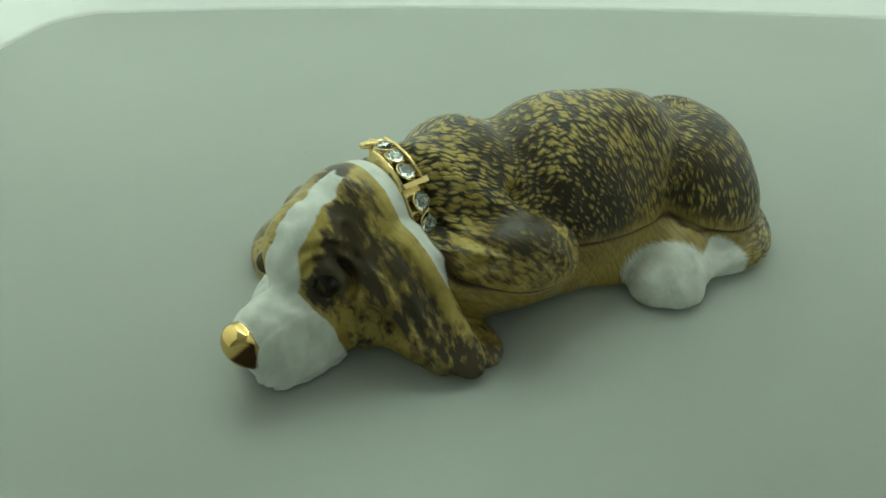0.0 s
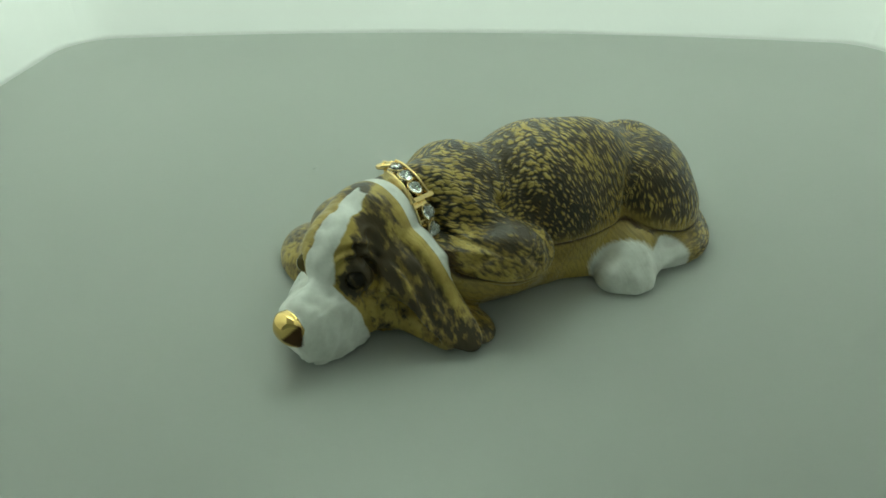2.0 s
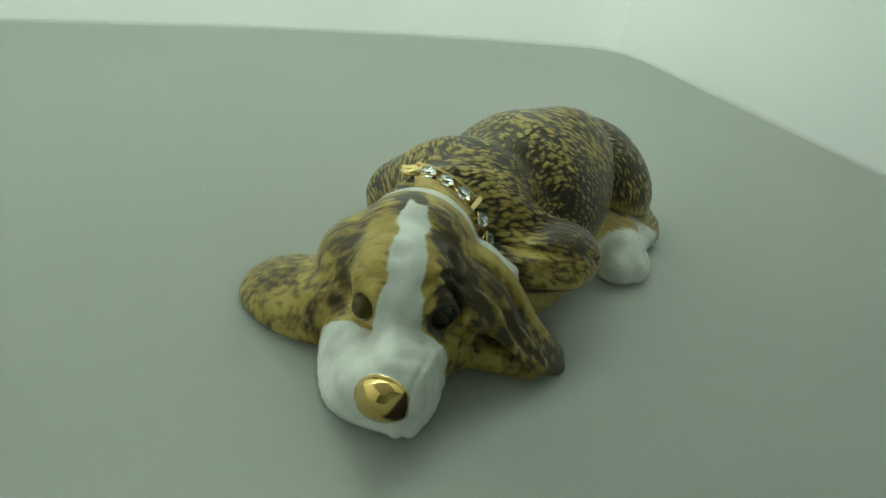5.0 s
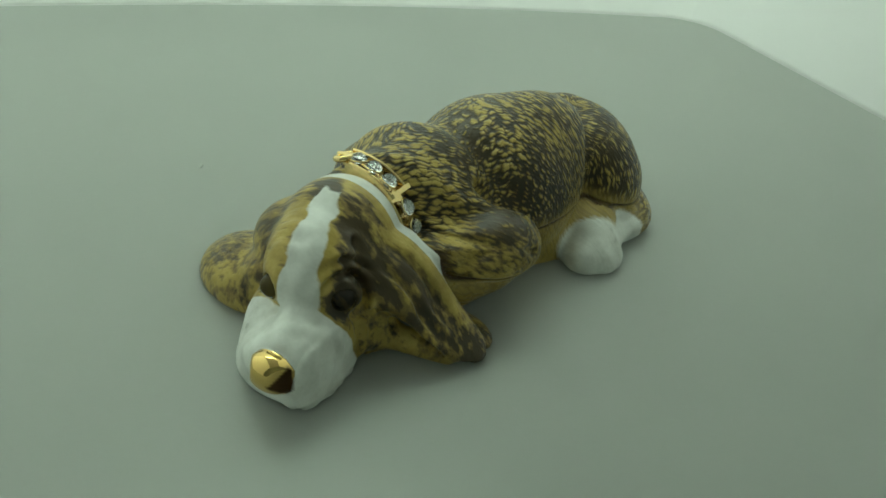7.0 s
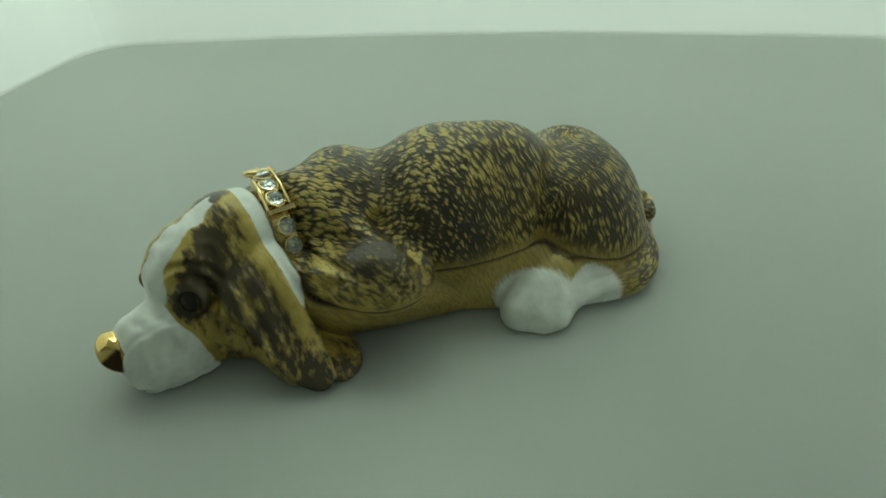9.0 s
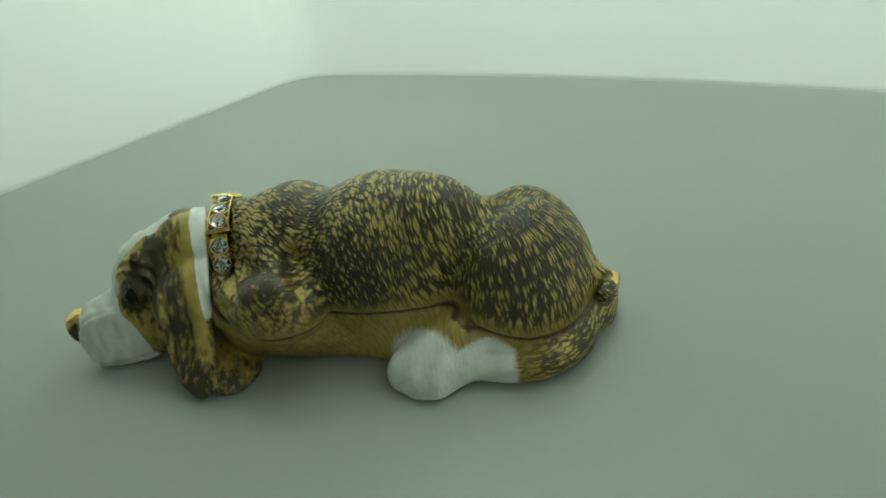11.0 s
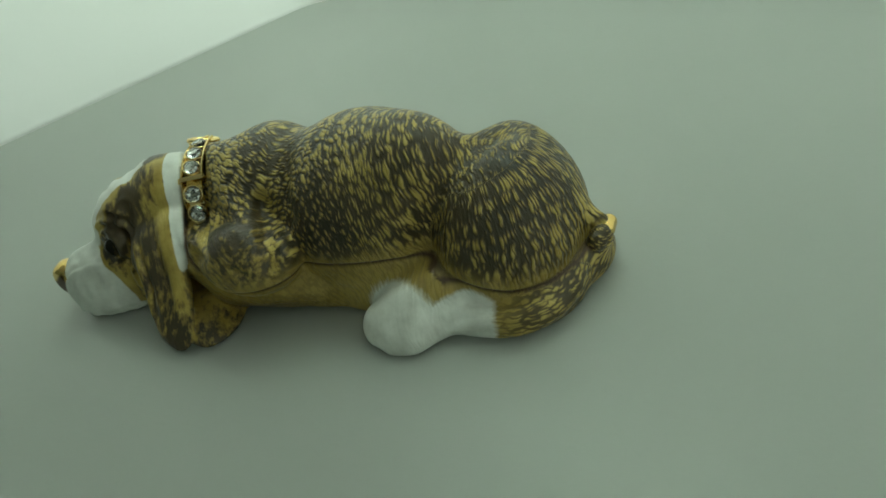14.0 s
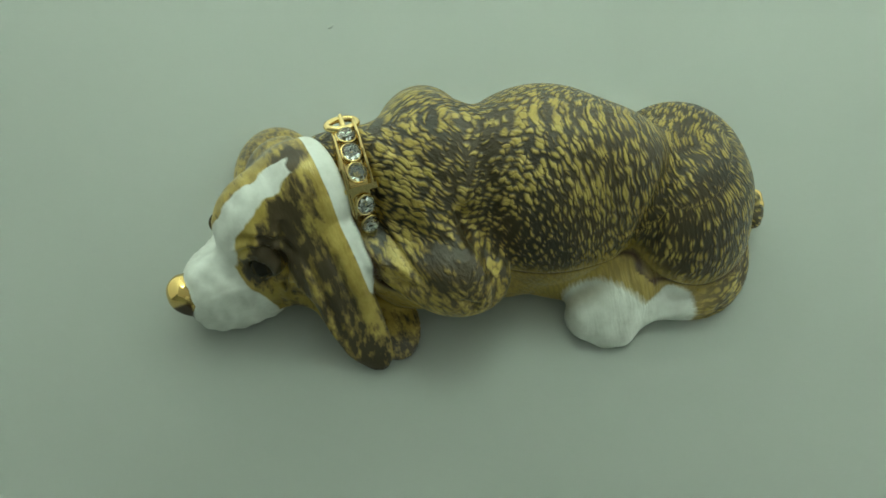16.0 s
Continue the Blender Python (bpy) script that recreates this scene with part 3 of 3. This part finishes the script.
def sampled(field, lo, hi, step):
    """Surface of a distance field on a grid, exact only near the surface; the quads join the cells that it crosses."""
    lo, hi = np.array(lo, float), np.array(hi, float)
    coarse = 4
    n = (np.ceil((hi - lo) / (step * coarse)).astype(int) + 1) * coarse
    c = np.stack(np.meshgrid(*[lo[i] + step * coarse * (np.arange(n[i] // coarse) + 0.5) - 0.5 * step for i in range(3)], indexing="ij"), -1).reshape(-1, 3)
    dc = field(c).reshape(n // coarse)
    val = np.repeat(np.repeat(np.repeat(dc, coarse, 0), coarse, 1), coarse, 2)
    near = np.argwhere(np.abs(val) < step * coarse * 1.3)
    val[near[:, 0], near[:, 1], near[:, 2]] = field(lo + near * step)
    s = val < 0
    mixed = np.zeros(np.array(s.shape) - 1, bool)
    corners = [(i, j, k) for i in (0, 1) for j in (0, 1) for k in (0, 1)]
    sub = lambda a, o: a[o[0]:a.shape[0] - 1 + o[0], o[1]:a.shape[1] - 1 + o[1], o[2]:a.shape[2] - 1 + o[2]]
    first = sub(s, (0, 0, 0))
    for o in corners:
        mixed |= sub(s, o) != first
    cells = np.argwhere(mixed)
    index = -np.ones(mixed.shape, int)
    index[cells[:, 0], cells[:, 1], cells[:, 2]] = np.arange(len(cells))
    total, count = np.zeros((len(cells), 3)), np.zeros(len(cells))
    for a in corners:
        for ax in range(3):
            if a[ax]:
                continue
            b = list(a)
            b[ax] = 1
            va = val[tuple((cells + a).T)]
            vb = val[tuple((cells + b).T)]
            on = (va < 0) != (vb < 0)
            t = np.where(on, va / np.where(on, va - vb, 1), 0)
            pt = np.array(a, float) + t[:, None] * (np.array(b) - np.array(a))
            total[on] += pt[on]
            count[on] += 1
    verts = lo + step * (cells + total / np.maximum(count, 1)[:, None])
    quads = []
    for ax in range(3):
        u, v = (ax + 1) % 3, (ax + 2) % 3
        a = s[tuple(slice(0, -1) if i == ax else slice(1, -1) for i in range(3))]
        b = s[tuple(slice(1, None) if i == ax else slice(1, -1) for i in range(3))]
        e = np.argwhere(a != b)
        inside = a[tuple(e.T)]
        at = e.copy()
        at[:, u] += 1
        at[:, v] += 1
        eu, ev = np.eye(3, dtype=int)[u], np.eye(3, dtype=int)[v]
        q = np.stack([index[tuple((at - eu * i - ev * j).T)] for i, j in ((1, 1), (0, 1), (0, 0), (1, 0))], 1)
        q[~inside] = q[~inside][:, ::-1]
        quads.append(q)
    quads = np.concatenate(quads)
    quads = quads[(quads >= 0).all(1)]
    return verts, quads


def gradient(field, p, h=0.05):
    return np.stack([(field(p + h * e) - field(p - h * e)) / (2 * h) for e in np.eye(3)], 1)


# spots of darker (+) and lighter (-) paint: place, spread and amount, on the coat in mm and on the head in its own axes
COAT_SPOTS = (
    (23, 73, 16, 4.5, 0.36), (26, 73, 13, 3.0, 0.18), (45, 82, 16, 3.8, 0.40), (49, 82, 14, 3.5, 0.32), (44, 85, 18.5, 3.0, 0.28), (36.5, 86, 23.5, 3.4, 0.36),
    (38, 88, 22, 2.5, 0.22), (11.5, 67.3, 16.5, 3.8, 0.33), (9, 79.5, 24, 3.5, 0.40), (11, 83, 24.5, 3.0, 0.28), (54, 92, 15, 2.0, 0.42), (46, 89, 20, 2.5, 0.24),
    (23, 76, 21, 2.5, 0.18), (31, 77, 17, 3.0, 0.18), (51, 83, 13.5, 3.0, 0.24),
    # the light spot at 41, 87.5 paints a highlight on the thigh's gold crest
    (18, 77, 22, 2.6, -0.30), (5, 71, 18, 3.5, -0.20), (3, 75.5, 22.5, 3.5, -0.22), (41, 87.5, 20.3, 1.6, -0.42), (42, 95, 21, 2.0, -0.28), (56, 96, 11, 2.6, -0.45),
    (53.5, 88.5, 14.5, 2.5, -0.25), (18, 69, 14.5, 1.8, -0.42), (15, 86, 25, 2.5, -0.26), (30, 78, 21, 2.6, -0.18), (26.5, 73, 12.5, 1.0, -0.36), (-2, 91, 21, 4.0, -0.28),
    (11, 63.0, 11.5, 4.0, -0.25), (5, 66, 12, 3.5, -0.40), (0, 72, 18, 5.0, -0.16), (13, 79, 22.5, 2.2, 0.20), (15.5, 75, 18.5, 2.2, 0.16), (1, 79, 23.5, 3.5, -0.18), (19, 66, 13, 2.0, -0.25),
)
FACE_SPOTS = (
    (4.8, -11.0, 16.0, 3.0, 0.30), (7.3, -10.1, 11.0, 2.4, 0.30), (-0.3, -20.0, 7.6, 3.5, 0.25), (-1.2, -4.4, 22.6, 2.4, 0.50), (8.4, 5.4, 12.6, 1.8, 0.25), (2.4, 15.8, 5.8, 1.8, 0.20),
    (7.4, 2.1, 17.8, 1.6, -0.40), (9.6, 2.3, 15.4, 1.5, -0.45), (5.5, 0.2, 19.5, 1.4, -0.35), (8.2, 8.4, 6.1, 2.4, -0.40), (4.6, 12.0, 6.0, 2.0, -0.20), (4.3, 11.0, 7.8, 1.6, -0.15), (5.6, 7.8, 12.0, 1.2, -0.25),
    (3.3, -5.8, 20.0, 2.4, -0.40), (8.0, -5.5, 16.8, 2.6, -0.35), (10.5, -7.5, 10.5, 2.0, -0.30), (10.5, -5.5, 13.8, 2.4, -0.40),
)
# dark markings of the near side of the face: down the middle of the ear, over the brow, behind the eye
MARKINGS = (
    ((-1.7, -2.5, 22.6), (1.5, 0.8, 20.6), (2.5, 5.3, 16.4), (0.1, 9.1, 14.4), (-0.7, 13.7, 9.4), (-0.4, 18.4, 4.8), (0.3, 21.5, 1.5)),
    ((2.6, 1.7, 19.7), (5.6, 3.2, 17.5), (6.6, 4.2, 15.6)),
    ((3.7, 6.4, 14.5), (4.1, 9.5, 10.7), (2.6, 13.0, 8.0)),
)


def paint_layers(p):
    """White, dark and gilt paint, bead/seam/smoothness and the brush direction at each vertex."""
    q = p - HEAD_AT
    a, b, z = q @ HF, q @ HL, p[:, 2]
    dl, db, dh = lid(p), base_mass(p), head_mass(p)
    on_lid = (dl < 0.25) & (dl < np.minimum(db, dh) + 0.1)
    on_head = ~on_lid & ((dh < db + 0.3) | ((lid_front(p) < 0) & (z > 7) & (b < 15)))
    # white
    hq = np.stack([a, b, z], 1)
    ragged = 0.34 * np.sin(1.1 * a + 0.9 * b) + 0.10 * np.sin(3.1 * a + 1.0) + 0.15 * np.sin(2.3 * b + 1.4 * a)
    left, right = -4.5 + 0.12 * a + ragged, -1.1 + 0.30 * a + 0.8 * ragged
    blaze = 0.5 + np.minimum(b - left, right - b) / 2.0
    blaze = np.where(z > 8, np.minimum(blaze, 0.5 + (a + 0.8 + 0.10 * (b + 3.2) ** 2 + ragged) / 2.0), 0)
    muzzle = 0.5 + (a - (6.9 + 0.27 * z + 0.9 * np.maximum(0, z - 12.5) + 0.5 * ragged)) / 2.0
    for c, _, size in EYES:
        muzzle = muzzle - 1.6 * near_spot(hq, c, 1.9 * size)
    muzzle = np.where((b < 10) & (b > -11.5), muzzle, 0)
    white = np.where(on_head, np.clip(np.maximum(blaze, muzzle), 0, 1), 0)
    front = lid_front(p)
    band = ~on_lid & (front < np.where(z < seam_height(p), 1.8, -0.1)) & (a < -3.0) & (z > 4.0) & (b < 17) & (b > -16)
    white = np.where(band, np.clip(0.5 + (-4.4 - 0.05 * np.maximum(0, b - 8) - a) / 0.8, 0, 1) * ramp01(z, 9.0, 11.0), white)
    paw = near_spot(p, (36.0, 69.8, 3.2), (6.8, 6.0, 5.6)) * 1.7
    tip = ramp01(-p[:, 0], -53.5, -45.5) * near_spot(p, (46.5, 74.5, 2), (8, 6, 4)) * 1.8
    white = np.where(~on_lid & ~on_head & ~band, np.clip(np.maximum(paw, tip), 0, 1), white)
    # dark
    u = (p - np.array([30, 91, 0])) @ BODY
    dark = 0.645 + 0 * z
    for x, y, h, r, k in COAT_SPOTS:
        dark += (1.5 if k > 0 else 1.05) * k * near_spot(p, (x, y, h), r)
    dark -= 0.38 * np.exp(-((z - seam_height(p)) / 1.5) ** 2)
    low = 0.38 + 0.40 * near_spot(p, (10, 66, 2), (10, 5, 3)) + 0.30 * near_spot(p, (52, 77, 3), (6, 4, 3))
    low = low + 0.35 * near_spot(p, (57, 86, 3), (4, 8, 4))
    low = low + 0.5 * (knuckle_mass(p) < 0.2)
    dark = np.where(on_lid, dark, low)
    face = 0.42 + 0 * z
    for k, line in enumerate(MARKINGS):
        far = np.minimum.reduce([rod(hq, i, j, 0, 0) for i, j in zip(line, line[1:])])
        face += (0.36, 0.34, 0.34)[k] * np.exp(-(far / (2.6, 1.7, 2.0)[k]) ** 2)
    face -= 0.42 * np.exp(-((a + 3.5) / 0.9) ** 2) * ramp01(b, -4, 0) * ramp01(-b, -18, -15)
    face += 0.10 * ramp01(-b, 6, 9) + 0.30 * ramp01(b, 18.5, 21.5) + 0.12 * ramp01(b, 15, 17) * (a < -5)
    face -= 0.30 * np.exp(-((b - right) / 0.9) ** 2) * (z > 12)
    for x, y, h, r, k in FACE_SPOTS:
        face += k * near_spot(hq, (x, y, h), r)
    rings = np.linalg.norm(hq - np.array(EYES[0][0]), axis=1)
    face += 0.38 * np.exp(-((rings - 2.4) / 0.7) ** 2) + 0.32 * np.exp(-((rings - 4.0) / 0.6) ** 2) * ramp01(z, 11, 13) + 0.22 * np.exp(-((rings - 5.7) / 0.5) ** 2) * ramp01(z, 11, 13)
    face -= 0.5 * np.exp(-((muzzle - 0.30) / 0.22) ** 2) * (z < 14)
    dark = np.where(on_head, face, dark)
    # gilt: nose, hinge, thin line along the lid's edge
    dn, dg = nose_mass(p), hinge_mass(p)
    gilt = np.maximum(np.clip(0.5 - (dn - 0.12) / 0.4, 0, 1), np.clip(0.5 - (dg - 0.08) / 0.3, 0, 1))
    f = hq - np.array(NOSTRIL)
    flat, fore = np.abs(f @ unit((0.55, 0.80, 0.12))), f @ unit((0.82, -0.56, 0))
    # dark reflection in the flat nostril facet, put into its colour as a triangle
    facet_reflection = np.clip(0.5 - np.maximum.reduce([0.8 * (np.abs(f[:, 2] + 0.2) - 0.75 * (1.7 - fore)), -fore - 1.9, flat - 0.3]) / 0.3, 0, 1) * (dn < 0.3)
    bead = np.clip(0.5 - (eye_mass(p) - 0.1) / 0.3, 0, 1)
    edge = np.abs(lid_zone(p))
    seam = np.clip(1.3 - edge / np.where(front < 8, 0.45, 0.34), 0, 1) * (np.abs(lid_mass(p)) < 2.0) * (z > 4) * (b > 0)
    seam = np.maximum(seam, facet_reflection)
    bare = np.maximum.reduce([near_spot(hq, c, 2.8) for c, _, _ in EYES])
    smooth = np.clip(np.maximum(0.86 * white, np.where(on_lid, 0.0, np.where(on_head, 0.15, 0.55))) + gilt + bead + 0.4 * bare, 0, 1)
    # brush direction
    v = (p - np.array([30, 91, 0])) @ np.array([-0.259, 0.966, 0])
    arc = np.arctan2(v, z - 6) * 14
    rad = np.hypot(v, z - 6)
    phi = np.radians(22) + np.radians(38) * ramp01(u, -22, -2)
    both = np.sqrt(arc ** 2 + 2.0)
    s1 = u * np.cos(phi) + both * np.sin(phi)
    s2 = -u * np.sin(phi) + both * np.cos(phi)
    fur = np.stack([s1, s2, 0.5 * rad + 4 * np.tanh(arc / 3)], 1)
    w = p - np.array([38, 93, 2])
    level = np.hypot(w[:, 0], w[:, 1])
    rear = np.stack([np.arctan2(level, w[:, 2]) * 15, np.arctan2(w[:, 1], w[:, 0]) * 15 + 200, 0 * z], 1)
    fur = np.where((on_lid & (u > 5 + 6 * ramp01(z, 13, 21)) & (z < 19 + 0.3 * u - 4))[:, None], rear, fur)
    ang = np.arctan2(b, z - 5)
    hf = 0.46 * np.stack([ang * 11, a, np.hypot(b, z - 5) + 100], 1)
    fur = np.where(on_head[:, None], hf, fur)
    s, off, far = along(p, bent(TAIL))
    on_tail = ~on_lid & ~on_head & (far < 3.4) & (p[:, 0] > 46)
    fur = np.where(on_tail[:, None], np.stack([s, np.arctan2(off[:, 2], np.hypot(off[:, 0], off[:, 1])) * 2.6 + 70, far + 30], 1), fur)
    base = np.where(~on_lid & ~on_head, 0.78 - 0.62 * ramp01(p[:, 0], 50, 54), 0.0)
    plain = np.exp(-((z - seam_height(p) - 0.4) / 1.7) ** 2) * ramp01(p[:, 0], 10, 16)          # the strokes run out above the seam
    base = np.where(on_lid, np.maximum(base, 0.9 * plain), base)
    arm = on_lid * np.clip(1.3 * near_spot(p, (11, 64.5, 12.5), (9, 5, 5)), 0, 1)
    return white, np.clip(dark, 0.1, 0.95), gilt, bead, seam, smooth, fur, base, np.maximum(on_head * 1.0, arm)


def build_figurine():
    verts, quads = sampled(figure, (-36, 46, -0.6), (64, 118, 28), 0.32)
    for _ in range(2):
        g = gradient(figure, verts)
        d = figure(verts)
        verts = verts - np.clip(d / np.maximum((g * g).sum(1), 0.3), -0.25, 0.25)[:, None] * g
    white, dark, gilt, bead, seam, smooth, fur, base, face = paint_layers(verts)
    me = bpy.data.meshes.new("dog_figurine")
    me.vertices.add(len(verts))
    me.vertices.foreach_set("co", (verts * MM).astype(np.float32).ravel())
    me.loops.add(len(quads) * 4)
    me.loops.foreach_set("vertex_index", quads.astype(np.int32).ravel())
    me.polygons.add(len(quads))
    me.polygons.foreach_set("loop_start", np.arange(0, len(quads) * 4, 4, dtype=np.int32))
    me.polygons.foreach_set("use_smooth", np.ones(len(quads), bool))
    me.update(calc_edges=True)
    me.validate()
    one = np.ones(len(verts))
    for name, cols in (("paint", (white, dark, gilt, one)), ("gloss", (bead, seam, smooth, base))):
        at = me.attributes.new(name, "FLOAT_COLOR", "POINT")
        at.data.foreach_set("color", np.stack(cols, 1).astype(np.float32).ravel())
    at = me.attributes.new("face", "FLOAT", "POINT")
    at.data.foreach_set("value", face.astype(np.float32))
    at = me.attributes.new("fur", "FLOAT_VECTOR", "POINT")
    at.data.foreach_set("vector", fur.astype(np.float32).ravel())
    me.materials.append(ENAMEL)
    ob = new("dog_figurine", me)
    return tagged(ob, "brown and white enamel reclining spaniel trinket box with gilt nose", "figurine")


build_figurine()


# ---- the collar: a gilt channel with five rhinestones, a slide and a ring, round the neck ----
UP_C = unit(np.array([0, 0, 1.0]) - COLLAR_N[2] * COLLAR_N)
SIDE_C = unit(np.cross(UP_C, COLLAR_N))
if SIDE_C[1] > 0:
    SIDE_C = -SIDE_C


def collar_pt(deg, r, w):
    """Point of the collar: degrees from the top towards the near side, radius, place across the band."""
    t = radians(deg)
    w += 0.00054 * (deg - 45) ** 2 - 0.42         # the band leans back towards the crown
    r += FLARE * w
    return (COLLAR_AT + r * (math.cos(t) * UP_C + math.sin(t) * SIDE_C) + w * COLLAR_N) * MM


def strip(name, d0, d1, section, mat, parent, steps=40, label=""):
    """A section of (radius, width) points carried along the collar."""
    vs, fs, n = [], [], len(section)
    for i in range(steps + 1):
        d = d0 + (d1 - d0) * i / steps
        vs += [collar_pt(d, r, w) for r, w in section]
    for i in range(steps):
        for j in range(n):
            a, b = i * n + j, i * n + (j + 1) % n
            fs.append([a, b, b + n, a + n])
    fs += [list(range(n)), list(range(steps * n, steps * n + n))]
    return mesh_object(name, vs, fs, mat, parent, label, smooth=False)


def rounded(r0, r1, w0, w1, c=0.15):
    return [(r0, w0), (r1 - c, w0), (r1, w0 + c), (r1, w1 - c), (r1 - c, w1), (r0, w1)]


def gem_mesh(radius=1.4):
    """A round rhinestone: clear faceted crown over a foiled, faceted back."""
    me = bpy.data.meshes.new("rhinestone")
    vs, fs, mats = [], [], []
    n = 8
    ring = lambda r, z, off=0.0: [(r * math.cos(2 * math.pi * (i + off) / n), r * math.sin(2 * math.pi * (i + off) / n), z) for i in range(n)]
    # foiled back
    vs += ring(radius * 0.98, 0.0, 0.25) + ring(radius * 0.52, -0.42 * radius, 0.75) + [(0, 0, -1.0 * radius)]
    for i in range(n):
        j = (i + 1) % n
        fs += [[i, j, n + i], [j, n + j, n + i], [n + i, n + j, 2 * n]]
        mats += [0, 0, 0]
    o = len(vs)
    # crown: girdle, star points, small table
    vs += ring(radius, 0.02) + ring(radius * 0.66, 0.42 * radius, 0.5) + ring(radius * 0.34, 0.50 * radius) + [(0, 0, 0.46 * radius)] + [(0, 0, 0.02)]
    for i in range(n):
        j = (i + 1) % n
        fs += [[o + i, o + j, o + n + i], [o + j, o + n + j, o + n + i], [o + n + i, o + n + j, o + 2 * n + j], [o + n + i, o + 2 * n + j, o + 2 * n + i],
               [o + 2 * n + i, o + 2 * n + j, o + 3 * n], [o + j, o + i, o + 3 * n + 1]]
        mats += [1] * 6
    me.from_pydata([(x * MM, y * MM, z * MM) for x, y, z in vs], [], fs)
    me.materials.append(FOIL)
    me.materials.append(CRYSTAL)
    me.polygons.foreach_set("material_index", mats)
    me.update()
    return me


def ring_mesh(name, at, normal, along, r_long, r_short, wire, parent, label=""):
    vs, fs = [], []
    ax = axes_of(along, normal)
    n, m = 36, 10
    for i in range(n):
        t = 2 * math.pi * i / n
        c = ax[0] * r_long * math.cos(t) + ax[1] * r_short * math.sin(t)
        o = unit(ax[0] * math.cos(t) / r_long + ax[1] * math.sin(t) / r_short)
        for j in range(m):
            s = 2 * math.pi * j / m
            vs.append((at + c + wire * (math.cos(s) * o + math.sin(s) * ax[2])) * MM)
    for i in range(n):
        for j in range(m):
            fs.append([i * m + j, ((i + 1) % n) * m + j, ((i + 1) % n) * m + (j + 1) % m, i * m + (j + 1) % m])
    return mesh_object(name, vs, fs, GOLD, parent, label, smooth=True)


GEM_DEG = (-2.5, 13.0, 29.5, 56.0, 73.5)


def build_collar():
    root = tagged(new("collar"), "gilt dog collar set with five clear rhinestones round the neck", "collar")
    root.location = collar_pt(30, COLLAR_R, 0)
    bpy.context.view_layer.update()
    parts = [strip("band", -12, 84, rounded(COLLAR_R - 1.8, COLLAR_R - 1.05, -1.6, 1.6), GOLD, None, label="gilt channel floor"),
             strip("rim", -12, 42, rounded(COLLAR_R - 1.8, COLLAR_R + 0.30, -1.85, -1.45), GOLD, None, label="gilt raised edge"),
             strip("rim", -12, 42, rounded(COLLAR_R - 1.8, COLLAR_R + 0.30, 1.45, 1.85), GOLD, None, label="gilt raised edge"),
             strip("slide", 40.0, 44.0, rounded(COLLAR_R - 1.6, COLLAR_R + 0.75, -2.2, 2.15, 0.3), GOLD, None, steps=6, label="gilt keeper across the band"),
             strip("rim", 44, 85, rounded(COLLAR_R - 1.8, COLLAR_R - 0.25, -1.85, -1.50), GOLD, None, label="gilt raised edge")]
    at = np.array(collar_pt(-15, COLLAR_R - 0.1, 0)) / MM
    out = unit(at - COLLAR_AT)
    parts.append(ring_mesh("ring", at, out, COLLAR_N, 2.35, 1.35, 0.5, None, "gilt buckle ring"))
    parts.append(strip("buckle_tongue", -23, -8, rounded(COLLAR_R - 0.2, COLLAR_R + 0.5, -0.35, 0.35, 0.2), GOLD, None, steps=8, label="gilt buckle tongue"))
    gem = gem_mesh()
    for deg in GEM_DEG:
        ob = new("rhinestone", gem)
        t = radians(deg)
        outward = unit(math.cos(t) * UP_C + math.sin(t) * SIDE_C - FLARE * COLLAR_N)
        across = np.cross(outward, np.cross(COLLAR_N, outward))
        m = Matrix((Vector(unit(np.cross(across, outward))), Vector(unit(across)), Vector(outward))).transposed().to_4x4()
        m.translation = Vector(collar_pt(deg, COLLAR_R + 0.12, 0))
        ob.matrix_world = m @ pose(0, 0, 0, 0, 0, 11 * deg)
        ob["label"] = "round clear rhinestone with foiled back"
        parts.append(ob)
        parts.append(ring_mesh("bezel", np.array(collar_pt(deg, COLLAR_R + 0.02, 0)) / MM, outward, COLLAR_N, 1.44, 1.44, 0.13, None, "pale metal bezel of a rhinestone"))
    inv = Matrix.Translation(root.location).inverted()
    for ob in parts:
        ob.parent = root
        ob.matrix_parent_inverse = inv


build_collar()


# ---- a crumb of lint on the floor ----
def lint():
    rnd = random.Random(4)
    bm = bmesh.new()
    bmesh.ops.create_icosphere(bm, subdivisions=2, radius=1.0)
    for v in bm.verts:
        v.co *= 0.8 + 0.4 * rnd.random()
        v.co.x, v.co.y, v.co.z = v.co.x * 0.0009, v.co.y * 0.00035, v.co.z * 0.0002
    me = bpy.data.meshes.new("lint_speck")
    bm.to_mesh(me)
    bm.free()
    me.materials.append(SPECK)
    ob = new("lint_speck", me)
    ob.matrix_world = pose(-0.0276, 0.1231, 0.0002, 0, 0, 60)
    tagged(ob, "tiny grey lint speck on the pale floor", "lint")


lint()
